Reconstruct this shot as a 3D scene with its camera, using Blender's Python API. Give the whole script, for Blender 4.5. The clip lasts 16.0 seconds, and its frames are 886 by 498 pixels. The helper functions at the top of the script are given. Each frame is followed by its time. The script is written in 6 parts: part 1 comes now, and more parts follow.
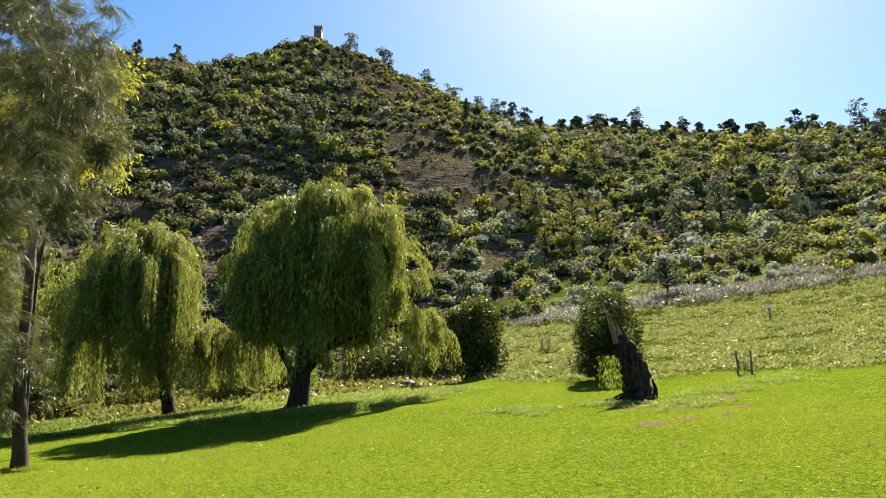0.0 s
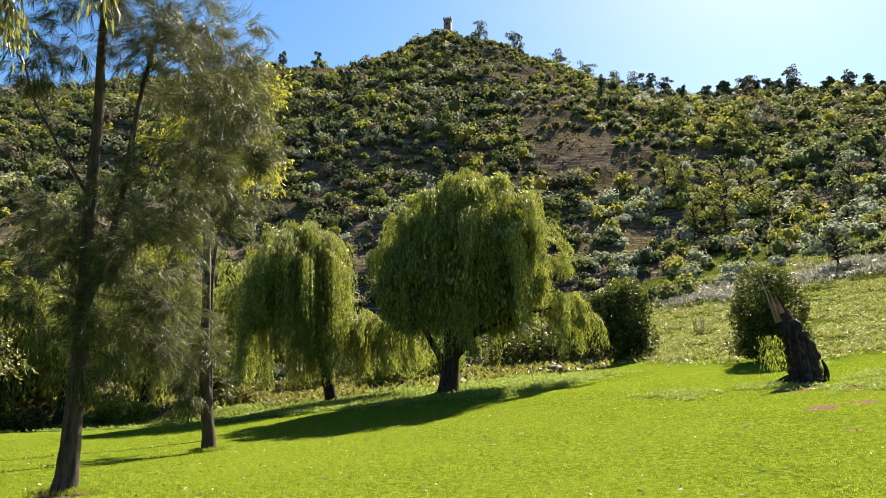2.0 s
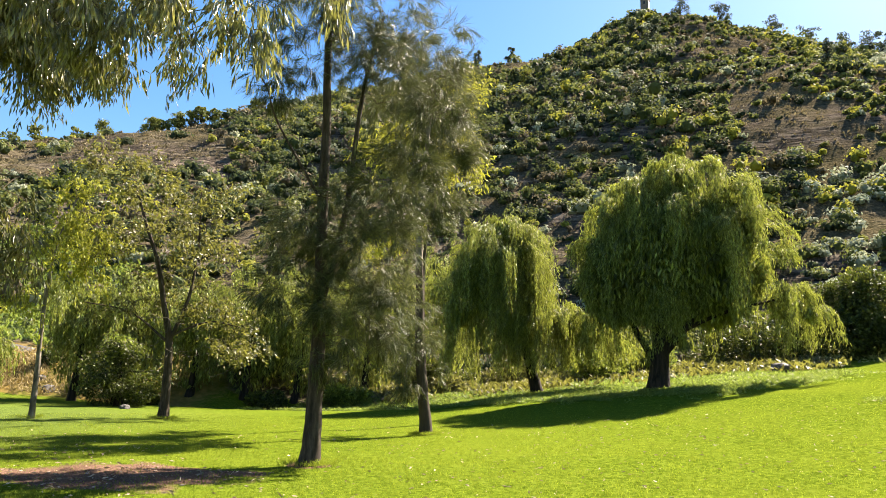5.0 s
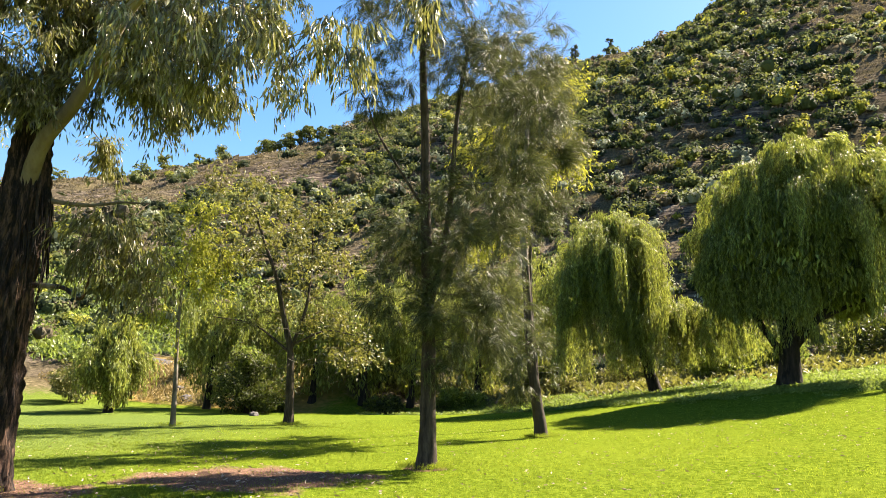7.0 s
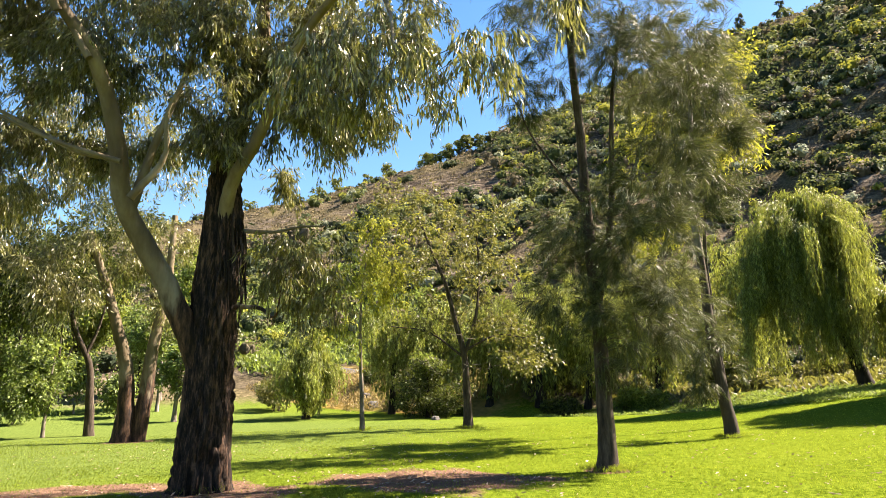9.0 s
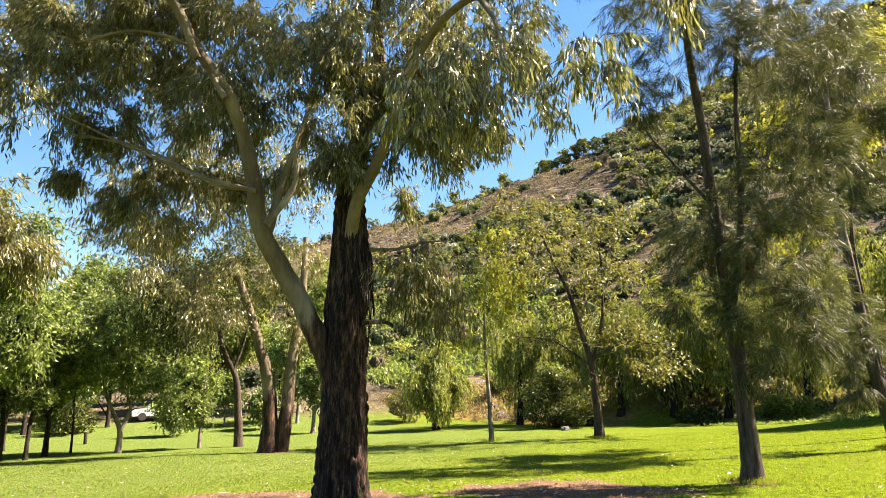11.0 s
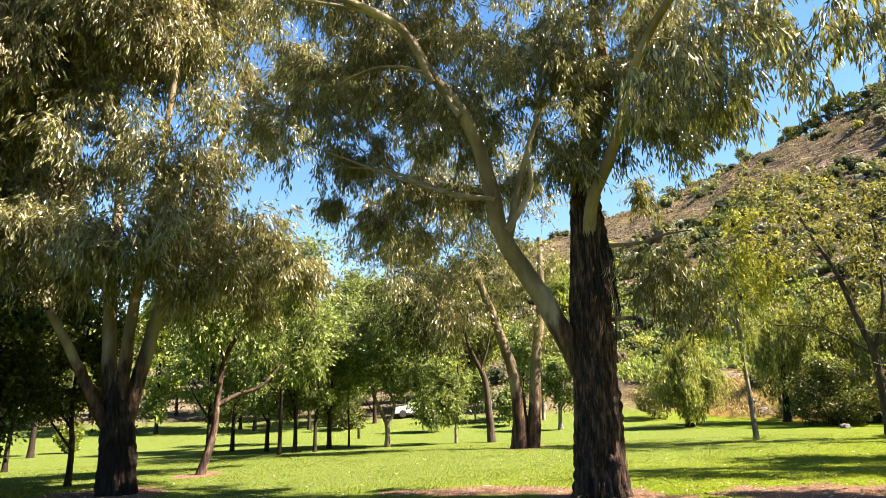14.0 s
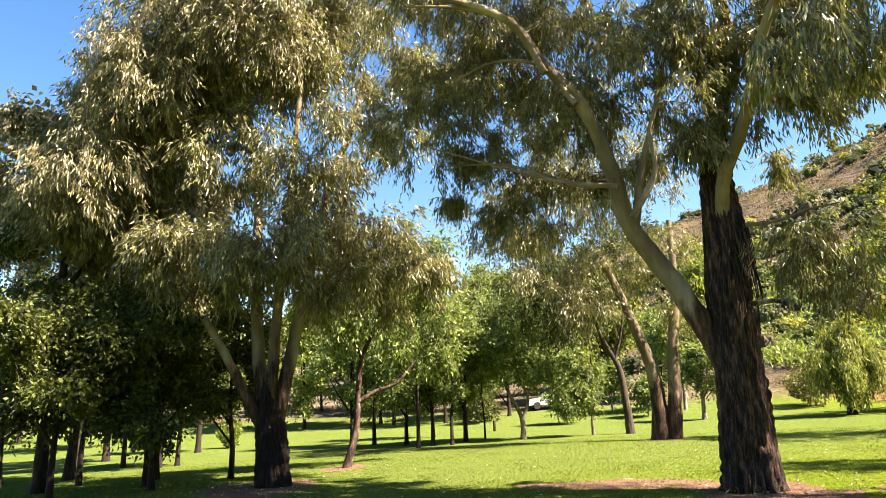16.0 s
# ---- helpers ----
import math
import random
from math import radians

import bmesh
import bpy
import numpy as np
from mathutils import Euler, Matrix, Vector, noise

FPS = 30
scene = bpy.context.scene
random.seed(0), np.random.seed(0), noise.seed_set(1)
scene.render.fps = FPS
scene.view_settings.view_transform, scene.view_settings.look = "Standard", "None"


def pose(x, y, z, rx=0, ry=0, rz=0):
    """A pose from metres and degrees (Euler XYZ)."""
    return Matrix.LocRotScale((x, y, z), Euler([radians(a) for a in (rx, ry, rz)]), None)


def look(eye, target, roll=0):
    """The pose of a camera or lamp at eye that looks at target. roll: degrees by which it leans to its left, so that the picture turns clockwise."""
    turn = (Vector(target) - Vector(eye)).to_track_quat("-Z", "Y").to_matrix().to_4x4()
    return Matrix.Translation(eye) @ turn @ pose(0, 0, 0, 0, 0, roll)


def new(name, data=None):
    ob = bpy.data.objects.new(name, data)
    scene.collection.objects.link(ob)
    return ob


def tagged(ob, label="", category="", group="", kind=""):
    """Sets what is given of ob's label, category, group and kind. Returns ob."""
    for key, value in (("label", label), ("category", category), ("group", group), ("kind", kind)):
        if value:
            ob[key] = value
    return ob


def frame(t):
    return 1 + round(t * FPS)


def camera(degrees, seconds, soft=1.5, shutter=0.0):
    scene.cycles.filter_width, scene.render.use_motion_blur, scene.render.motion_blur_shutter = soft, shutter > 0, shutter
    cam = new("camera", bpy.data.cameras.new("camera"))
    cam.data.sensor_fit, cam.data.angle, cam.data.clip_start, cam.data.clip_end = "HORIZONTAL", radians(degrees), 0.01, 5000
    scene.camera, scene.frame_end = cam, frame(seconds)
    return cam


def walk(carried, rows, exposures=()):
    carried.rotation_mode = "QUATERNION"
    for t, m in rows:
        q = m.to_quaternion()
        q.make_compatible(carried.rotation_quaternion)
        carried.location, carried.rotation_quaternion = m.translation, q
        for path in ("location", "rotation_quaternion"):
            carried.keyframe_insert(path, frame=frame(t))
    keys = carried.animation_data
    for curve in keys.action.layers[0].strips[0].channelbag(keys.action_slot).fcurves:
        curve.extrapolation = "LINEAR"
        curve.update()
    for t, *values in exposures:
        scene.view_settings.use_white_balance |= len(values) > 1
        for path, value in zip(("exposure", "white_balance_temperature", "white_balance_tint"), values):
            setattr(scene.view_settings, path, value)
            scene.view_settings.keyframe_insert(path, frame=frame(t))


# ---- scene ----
# ---------------- camera and its turn ----------------
cam = camera(66.61, 16.0, soft=0.5)
STAND = [  # seconds, place, yaw to the left, pitch up, lean
    (0.0, -0.000, -0.000, 1.600, 0.00, 14.01, 0.25),
    (0.5, -0.003, -0.058, 1.618, 4.02, 13.64, -0.07),
    (1.0, 0.027, -0.117, 1.611, 7.32, 13.38, -0.36),
    (1.5, 0.046, -0.155, 1.604, 9.23, 13.09, -0.41),
    (2.0, 0.036, -0.187, 1.592, 12.23, 12.78, 0.01),
    (2.5, 0.020, -0.224, 1.576, 15.51, 12.47, 0.59),
    (3.0, -0.015, -0.257, 1.578, 18.05, 12.26, 0.89),
    (3.5, -0.061, -0.268, 1.580, 20.75, 12.06, 0.95),
    (4.0, -0.106, -0.302, 1.567, 22.87, 12.03, 1.37),
    (4.5, -0.139, -0.328, 1.568, 25.43, 12.01, 1.77),
    (5.0, -0.125, -0.348, 1.559, 29.29, 11.85, 2.23),
    (7.5, -0.060, -0.332, 1.556, 41.62, 11.85, 0.55),
    (8.0, -0.041, -0.334, 1.555, 45.80, 11.81, 0.25),
    (10.5, 0.108, -0.367, 1.563, 60.53, 12.73, -1.45),
    (11.0, 0.121, -0.396, 1.559, 63.22, 12.99, -1.24),
    (11.5, 0.128, -0.462, 1.553, 66.58, 13.18, -0.94),
    (12.0, 0.144, -0.508, 1.566, 69.56, 13.15, -1.00),
    (12.5, 0.163, -0.561, 1.575, 72.48, 13.12, -0.80),
    (13.0, 0.188, -0.612, 1.577, 76.20, 13.07, -1.49),
    (13.5, 0.224, -0.648, 1.582, 79.65, 13.17, -1.49),
    (14.0, 0.261, -0.649, 1.586, 83.00, 13.19, -1.65),
    (14.5, 0.275, -0.647, 1.600, 85.35, 13.12, -2.23),
    (15.0, 0.291, -0.644, 1.605, 87.90, 13.00, -2.21),
    (15.5, 0.307, -0.637, 1.612, 90.02, 12.90, -2.55),
    (16.0, 0.319, -0.628, 1.620, 93.83, 12.97, -2.81),
]
walk(cam, [(t, pose(x, y, z, 90 + pit, 0, yaw) @ pose(0, 0, 0, 0, 0, lean)) for t, x, y, z, yaw, pit, lean in STAND],
     exposures=[(0.0, 2.1, 7150, 13), (5.0, 2.5, 7250, 16), (8.0, 2.66, 7400, 18), (12.0, 2.72, 7600, 21), (16.0, 2.8, 7600, 22)])

# ---------------- light ----------------
SUN_AZ, SUN_EL = radians(19), radians(46)      # azimuth clockwise from +y
world = bpy.data.worlds.new("world")
scene.world = world
world.use_nodes = True
wn = world.node_tree.nodes
sky = wn.new("ShaderNodeTexSky")
sky.sky_type = "NISHITA"
sky.sun_disc = False
sky.sun_elevation, sky.sun_rotation = SUN_EL, SUN_AZ
sky.air_density, sky.dust_density, sky.ozone_density = 1.0, 0.33, 1.0
wn["Background"].inputs["Strength"].default_value = 0.05
vivid = wn.new("ShaderNodeHueSaturation")
vivid.inputs["Saturation"].default_value, vivid.inputs["Hue"].default_value = 1.35, 0.5
world.node_tree.links.new(sky.outputs[0], vivid.inputs["Color"])
world.node_tree.links.new(vivid.outputs[0], wn["Background"].inputs[0])
sun_data = bpy.data.lights.new("sun", "SUN")
sun_data.energy, sun_data.angle, sun_data.color = 5.0, radians(0.53), (1.0, 0.93, 0.82)
sun = new("sun", sun_data)
sun_way = Vector((math.sin(SUN_AZ) * math.cos(SUN_EL), math.cos(SUN_AZ) * math.cos(SUN_EL), math.sin(SUN_EL)))
sun.matrix_world = look(sun_way * 300, (0, 0, 0))


# ---------------- materials ----------------
def node_mat(name):
    m = bpy.data.materials.new(name)
    m.use_nodes = True
    nt = m.node_tree
    bsdf = nt.nodes["Principled BSDF"]
    return m, nt, bsdf


def tex_noise(nt, scale, detail=4, rough=0.6, stretch=None, coords="Object"):
    tc = nt.nodes.new("ShaderNodeTexCoord")
    n = nt.nodes.new("ShaderNodeTexNoise")
    n.inputs["Scale"].default_value, n.inputs["Detail"].default_value, n.inputs["Roughness"].default_value = scale, detail, rough
    if stretch:
        mp = nt.nodes.new("ShaderNodeMapping")
        mp.inputs["Scale"].default_value = stretch
        nt.links.new(tc.outputs[coords], mp.inputs[0])
        nt.links.new(mp.outputs[0], n.inputs[0])
    else:
        nt.links.new(tc.outputs[coords], n.inputs[0])
    return n.outputs[0]


def ramp(nt, fac, stops):
    r = nt.nodes.new("ShaderNodeValToRGB")
    el = r.color_ramp.elements
    while len(el) < len(stops):
        el.new(0.5)
    for e, (p, c) in zip(el, stops):
        e.position, e.color = p, (*c, 1)
    nt.links.new(fac, r.inputs[0])
    return r.outputs[0]


def mix(nt, fac, a, b, kind="MIX"):
    m = nt.nodes.new("ShaderNodeMix")
    m.data_type, m.blend_type = "RGBA", kind
    for sock, v in ((m.inputs[0], fac), (m.inputs[6], a), (m.inputs[7], b)):
        if isinstance(v, (int, float)):
            sock.default_value = v
        elif isinstance(v, tuple):
            sock.default_value = (*v, 1)
        else:
            nt.links.new(v, sock)
    return m.outputs[2]


def bump(nt, bsdf, height, strength, dist):
    b = nt.nodes.new("ShaderNodeBump")
    b.inputs["Strength"].default_value, b.inputs["Distance"].default_value = strength, dist
    nt.links.new(height, b.inputs["Height"])
    nt.links.new(b.outputs[0], bsdf.inputs["Normal"])


def attr(nt, name):
    a = nt.nodes.new("ShaderNodeAttribute")
    a.attribute_name = name
    return a.outputs["Fac"]


def leaf_mat(name, dark, light, through_col, gloss=0.45, thin=0.45, spec=0.4):
    """Leaves: each leaf has its own shade between dark and light, and lets some light through."""
    m, nt, bsdf = node_mat(name)
    geo = nt.nodes.new("ShaderNodeNewGeometry")
    rnd = geo.outputs["Random Per Island"]
    big = tex_noise(nt, 0.9, 2)
    col = ramp(nt, rnd, [(0.0, dark), (0.38, tuple(0.75 * a + 0.25 * b for a, b in zip(dark, light))), (0.76, light), (1.0, tuple(min(1, c * 1.9) for c in light))])
    col = mix(nt, ramp(nt, big, [(0.45, (0, 0, 0)), (0.7, (0.3, 0.3, 0.3))]), col, light)
    nt.links.new(col, bsdf.inputs["Base Color"])
    bsdf.inputs["Roughness"].default_value = gloss
    bsdf.inputs["Specular IOR Level"].default_value = spec
    tr = nt.nodes.new("ShaderNodeBsdfTranslucent")
    nt.links.new(mix(nt, 0.6, col, through_col), tr.inputs[0])
    ms = nt.nodes.new("ShaderNodeMixShader")
    ms.inputs[0].default_value = thin
    nt.links.new(bsdf.outputs[0], ms.inputs[1])
    nt.links.new(tr.outputs[0], ms.inputs[2])
    nt.links.new(ms.outputs[0], nt.nodes["Material Output"].inputs[0])
    return m


def scrub_mat(name, dark, light, through_col):
    """Far shrubs: the shade goes by the shrub (attribute tint) and by the clump."""
    m, nt, bsdf = node_mat(name)
    geo = nt.nodes.new("ShaderNodeNewGeometry")
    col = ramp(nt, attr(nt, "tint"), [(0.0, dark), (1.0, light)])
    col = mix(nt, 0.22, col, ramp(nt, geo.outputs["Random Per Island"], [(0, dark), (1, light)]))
    nt.links.new(col, bsdf.inputs["Base Color"])
    bsdf.inputs["Roughness"].default_value = 0.8
    bsdf.inputs["Specular IOR Level"].default_value = 0.08
    tr = nt.nodes.new("ShaderNodeBsdfTranslucent")
    nt.links.new(mix(nt, 0.5, col, through_col), tr.inputs[0])
    ms = nt.nodes.new("ShaderNodeMixShader")
    ms.inputs[0].default_value = 0.26
    nt.links.new(bsdf.outputs[0], ms.inputs[1])
    nt.links.new(tr.outputs[0], ms.inputs[2])
    nt.links.new(ms.outputs[0], nt.nodes["Material Output"].inputs[0])
    return m


def bark_mat(name, dark, mid, light, scale=6.0, stretch=(1, 1, 0.18), strength=1.0, dist=0.03, rough=0.9):
    m, nt, bsdf = node_mat(name)
    a = tex_noise(nt, scale, 6, 0.65, stretch)
    b = tex_noise(nt, scale * 0.22, 3, 0.6, (1, 1, 0.4))
    c = ramp(nt, a, [(0.37, dark), (0.5, mid), (0.66, light)])
    nt.links.new(mix(nt, ramp(nt, b, [(0.42, (0, 0, 0)), (0.62, (0.6, 0.6, 0.6))]), c, mid), bsdf.inputs["Base Color"])
    bsdf.inputs["Roughness"].default_value = rough
    bsdf.inputs["Specular IOR Level"].default_value = 0.2
    bump(nt, bsdf, a, strength, dist)
    return m


M = {}
M["gum_leaf"] = leaf_mat("gum_leaf", (0.005, 0.007, 0.004), (0.155, 0.155, 0.07), (0.5, 0.5, 0.09), 0.3, 0.25, 0.5)
# paler, warmer gum leaf with sunlight put into its colour
M["gum_leaf_sunlit"] = leaf_mat("gum_leaf_sunlit", (0.03, 0.03, 0.016), (0.27, 0.25, 0.135), (0.5, 0.45, 0.18), 0.4, 0.32, 0.4)
M["fresh_leaf"] = leaf_mat("fresh_leaf", (0.014, 0.03, 0.006), (0.15, 0.2, 0.042), (0.4, 0.48, 0.06), 0.5, 0.36, 0.2)
M["yellow_leaf"] = leaf_mat("yellow_leaf", (0.035, 0.048, 0.008), (0.19, 0.21, 0.032), (0.52, 0.53, 0.055), 0.55, 0.42, 0.2)
M["needle"] = leaf_mat("needle", (0.006, 0.011, 0.005), (0.066, 0.085, 0.034), (0.2, 0.22, 0.055), 0.5, 0.18, 0.16)
M["willow_leaf"] = leaf_mat("willow_leaf", (0.005, 0.009, 0.003), (0.16, 0.2, 0.048), (0.56, 0.62, 0.09), 0.45, 0.28, 0.25)
M["olive_leaf"] = leaf_mat("olive_leaf", (0.01, 0.012, 0.005), (0.105, 0.108, 0.038), (0.36, 0.36, 0.06), 0.45, 0.28, 0.3)
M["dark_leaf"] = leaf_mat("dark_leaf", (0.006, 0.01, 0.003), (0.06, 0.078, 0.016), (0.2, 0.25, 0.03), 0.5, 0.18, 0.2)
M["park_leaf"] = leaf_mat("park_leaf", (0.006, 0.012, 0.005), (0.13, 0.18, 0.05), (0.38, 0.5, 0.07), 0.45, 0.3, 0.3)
# lifted towards grey-green: distance haze is put into the leaf colour
M["pine_leaf"] = leaf_mat("pine_leaf", (0.02, 0.032, 0.026), (0.07, 0.092, 0.068), (0.15, 0.18, 0.08), 0.7, 0.2, 0.08)
M["fern_leaf"] = leaf_mat("fern_leaf", (0.035, 0.065, 0.012), (0.165, 0.225, 0.05), (0.32, 0.42, 0.06), 0.55, 0.35, 0.2)
M["silver_leaf"] = leaf_mat("silver_leaf", (0.062, 0.062, 0.043), (0.285, 0.279, 0.229), (0.248, 0.248, 0.174), 0.5, 0.25, 0.3)
M["meadow_leaf"] = leaf_mat("meadow_leaf", (0.025, 0.035, 0.007), (0.185, 0.21, 0.065), (0.34, 0.38, 0.08), 0.55, 0.3, 0.3)
M["tussock"] = leaf_mat("tussock", (0.062, 0.053, 0.028), (0.155, 0.127, 0.074), (0.186, 0.155, 0.074), 0.8, 0.2, 0.1)
M["hill_leaf"] = leaf_mat("hill_leaf", (0.02, 0.03, 0.01), (0.13, 0.15, 0.04), (0.28, 0.3, 0.045), 0.7, 0.25, 0.1)
M["dry_leaf"] = leaf_mat("dry_leaf", (0.124, 0.093, 0.037), (0.26, 0.205, 0.093), (0.31, 0.236, 0.074), 0.7, 0.3)
M["litter"] = leaf_mat("litter", (0.14, 0.1, 0.065), (0.33, 0.26, 0.19), (0.2, 0.14, 0.08), 0.6, 0.1)
M["grass_blade"] = leaf_mat("grass_blade", (0.03, 0.055, 0.006), (0.13, 0.17, 0.026), (0.3, 0.38, 0.03), 0.8, 0.5, 0.04)
M["gum_bark"] = bark_mat("gum_bark", (0.004, 0.003, 0.003), (0.022, 0.016, 0.012), (0.093, 0.065, 0.046), 7.5, (1, 1, 0.13), 1.0, 0.09)
M["red_bark"] = bark_mat("red_bark", (0.01, 0.007, 0.006), (0.045, 0.028, 0.02), (0.17, 0.13, 0.105), 7, (1, 1, 0.3), 0.8, 0.03)
M["grey_bark"] = bark_mat("grey_bark", (0.015, 0.012, 0.009), (0.046, 0.035, 0.026), (0.105, 0.084, 0.065), 9, (1, 1, 0.2), 0.8, 0.02)
M["pale_bark"] = bark_mat("pale_bark", (0.062, 0.053, 0.04), (0.136, 0.118, 0.093), (0.26, 0.236, 0.198), 5, (1, 1, 0.3), 0.4, 0.01)
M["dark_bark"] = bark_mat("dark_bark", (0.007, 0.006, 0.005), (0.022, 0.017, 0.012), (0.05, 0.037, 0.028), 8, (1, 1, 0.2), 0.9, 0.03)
M["stump_wood"] = bark_mat("stump_wood", (0.007, 0.006, 0.005), (0.025, 0.019, 0.014), (0.074, 0.053, 0.037), 7, (1, 1, 0.16), 1.0, 0.05)
M["split_wood"] = bark_mat("split_wood", (0.099, 0.043, 0.019), (0.223, 0.112, 0.05), (0.31, 0.205, 0.124), 9, (1, 1, 0.1), 0.7, 0.02)
M["grey_wood"] = bark_mat("grey_wood", (0.074, 0.068, 0.062), (0.161, 0.149, 0.136), (0.26, 0.248, 0.229), 9, (1, 1, 0.1), 0.6, 0.02)


def peel_mat(name, turn_z, shades=((0.009, 0.006, 0.005), (0.043, 0.025, 0.016), (0.124, 0.068, 0.04)), scale=5.0, dist=0.025):
    """Rough brown bark that peels away to smooth pale skin above a height."""
    m, nt, bsdf = node_mat(name)
    a = tex_noise(nt, scale * 1.7, 8, 0.72, (1, 1, 0.2))
    b = tex_noise(nt, 1.6, 5, 0.6, (1, 1, 0.3))
    rough = ramp(nt, a, [(0.4, shades[0]), (0.51, shades[1]), (0.64, shades[2])])
    pale = ramp(nt, b, [(0.3, (0.053, 0.038, 0.022)), (0.48, (0.118, 0.092, 0.055)), (0.6, (0.18, 0.149, 0.099)), (0.75, (0.285, 0.248, 0.186))])
    pale = mix(nt, ramp(nt, a, [(0.6, (0, 0, 0)), (0.7, (0.7, 0.7, 0.7))]), pale, (0.124, 0.062, 0.028))
    tc = nt.nodes.new("ShaderNodeTexCoord")
    sep = nt.nodes.new("ShaderNodeSeparateXYZ")
    nt.links.new(tc.outputs["Object"], sep.inputs[0])
    sub = nt.nodes.new("ShaderNodeMath")
    sub.operation = "MULTIPLY_ADD"
    nt.links.new(b, sub.inputs[0])
    sub.inputs[1].default_value = 3.4
    nt.links.new(sep.outputs[2], sub.inputs[2])
    cut = nt.nodes.new("ShaderNodeMapRange")
    nt.links.new(sub.outputs[0], cut.inputs[0])
    cut.inputs[1].default_value, cut.inputs[2].default_value = turn_z + 1.5, turn_z + 1.9
    nt.links.new(mix(nt, cut.outputs[0], rough, pale), bsdf.inputs["Base Color"])
    bsdf.inputs["Roughness"].default_value = 0.75
    bsdf.inputs["Specular IOR Level"].default_value = 0.2
    bump(nt, bsdf, a, 0.8, dist)
    return m


M["gum_trunk"] = peel_mat("gum_trunk", 6.4, ((0.004, 0.003, 0.003), (0.028, 0.018, 0.013), (0.14, 0.085, 0.056)), 7.5, 0.08)
# dark brown bark, darkened further to stand in for shade on the butt
M["butt_trunk"] = peel_mat("butt_trunk", 2.6, ((0.006, 0.005, 0.004), (0.014, 0.01, 0.007), (0.032, 0.021, 0.015)), 7.5, 0.08)
M["gum_limb"] = peel_mat("gum_limb", 3.5)
M["stem_limb"] = peel_mat("stem_limb", 2.9)
M["twin_limb"] = peel_mat("twin_limb", 2.2)
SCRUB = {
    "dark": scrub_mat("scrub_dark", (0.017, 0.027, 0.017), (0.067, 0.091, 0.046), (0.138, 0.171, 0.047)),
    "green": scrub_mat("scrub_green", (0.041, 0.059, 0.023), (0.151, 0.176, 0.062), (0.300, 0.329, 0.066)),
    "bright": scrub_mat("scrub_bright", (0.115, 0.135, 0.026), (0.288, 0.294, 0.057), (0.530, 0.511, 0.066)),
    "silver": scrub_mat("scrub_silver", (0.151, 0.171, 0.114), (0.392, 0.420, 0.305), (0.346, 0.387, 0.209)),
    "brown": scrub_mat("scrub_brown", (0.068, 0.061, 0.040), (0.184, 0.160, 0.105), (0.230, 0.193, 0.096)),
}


def simple_mat(name, a, b, scale, rough=0.8, bmp=0.3, metal=0.0):
    m, nt, bsdf = node_mat(name)
    n = tex_noise(nt, scale, 5)
    nt.links.new(ramp(nt, n, [(0.3, a), (0.7, b)]), bsdf.inputs["Base Color"])
    bsdf.inputs["Roughness"].default_value, bsdf.inputs["Metallic"].default_value = rough, metal
    bump(nt, bsdf, n, bmp, 0.02)
    return m


M["stone"] = simple_mat("tower_stone", (0.074, 0.061, 0.051), (0.143, 0.121, 0.102), 1.2)
M["rock"] = simple_mat("rock", (0.025, 0.023, 0.021), (0.085, 0.079, 0.07), 3)
M["post_wood"] = simple_mat("post_wood", (0.05, 0.04, 0.031), (0.136, 0.118, 0.093), 12)
M["orange_paint"] = simple_mat("orange_paint", (0.62, 0.25, 0.02), (0.75, 0.34, 0.04), 14, 0.5, 0.05)
M["white_paint"] = simple_mat("white_paint", (0.66, 0.66, 0.64), (0.8, 0.8, 0.78), 10, 0.4, 0.05)
M["asphalt"] = simple_mat("asphalt", (0.031, 0.031, 0.032), (0.062, 0.062, 0.063), 6)
M["car_glass"] = simple_mat("car_glass", (0.009, 0.011, 0.012), (0.019, 0.022, 0.025), 2, 0.1, 0.0)
M["rubber"] = simple_mat("rubber", (0.012, 0.012, 0.012), (0.03, 0.03, 0.03), 20)
M["wire"] = simple_mat("wire", (0.2, 0.2, 0.2), (0.4, 0.4, 0.4), 20, 0.5, 0.0, 0.8)


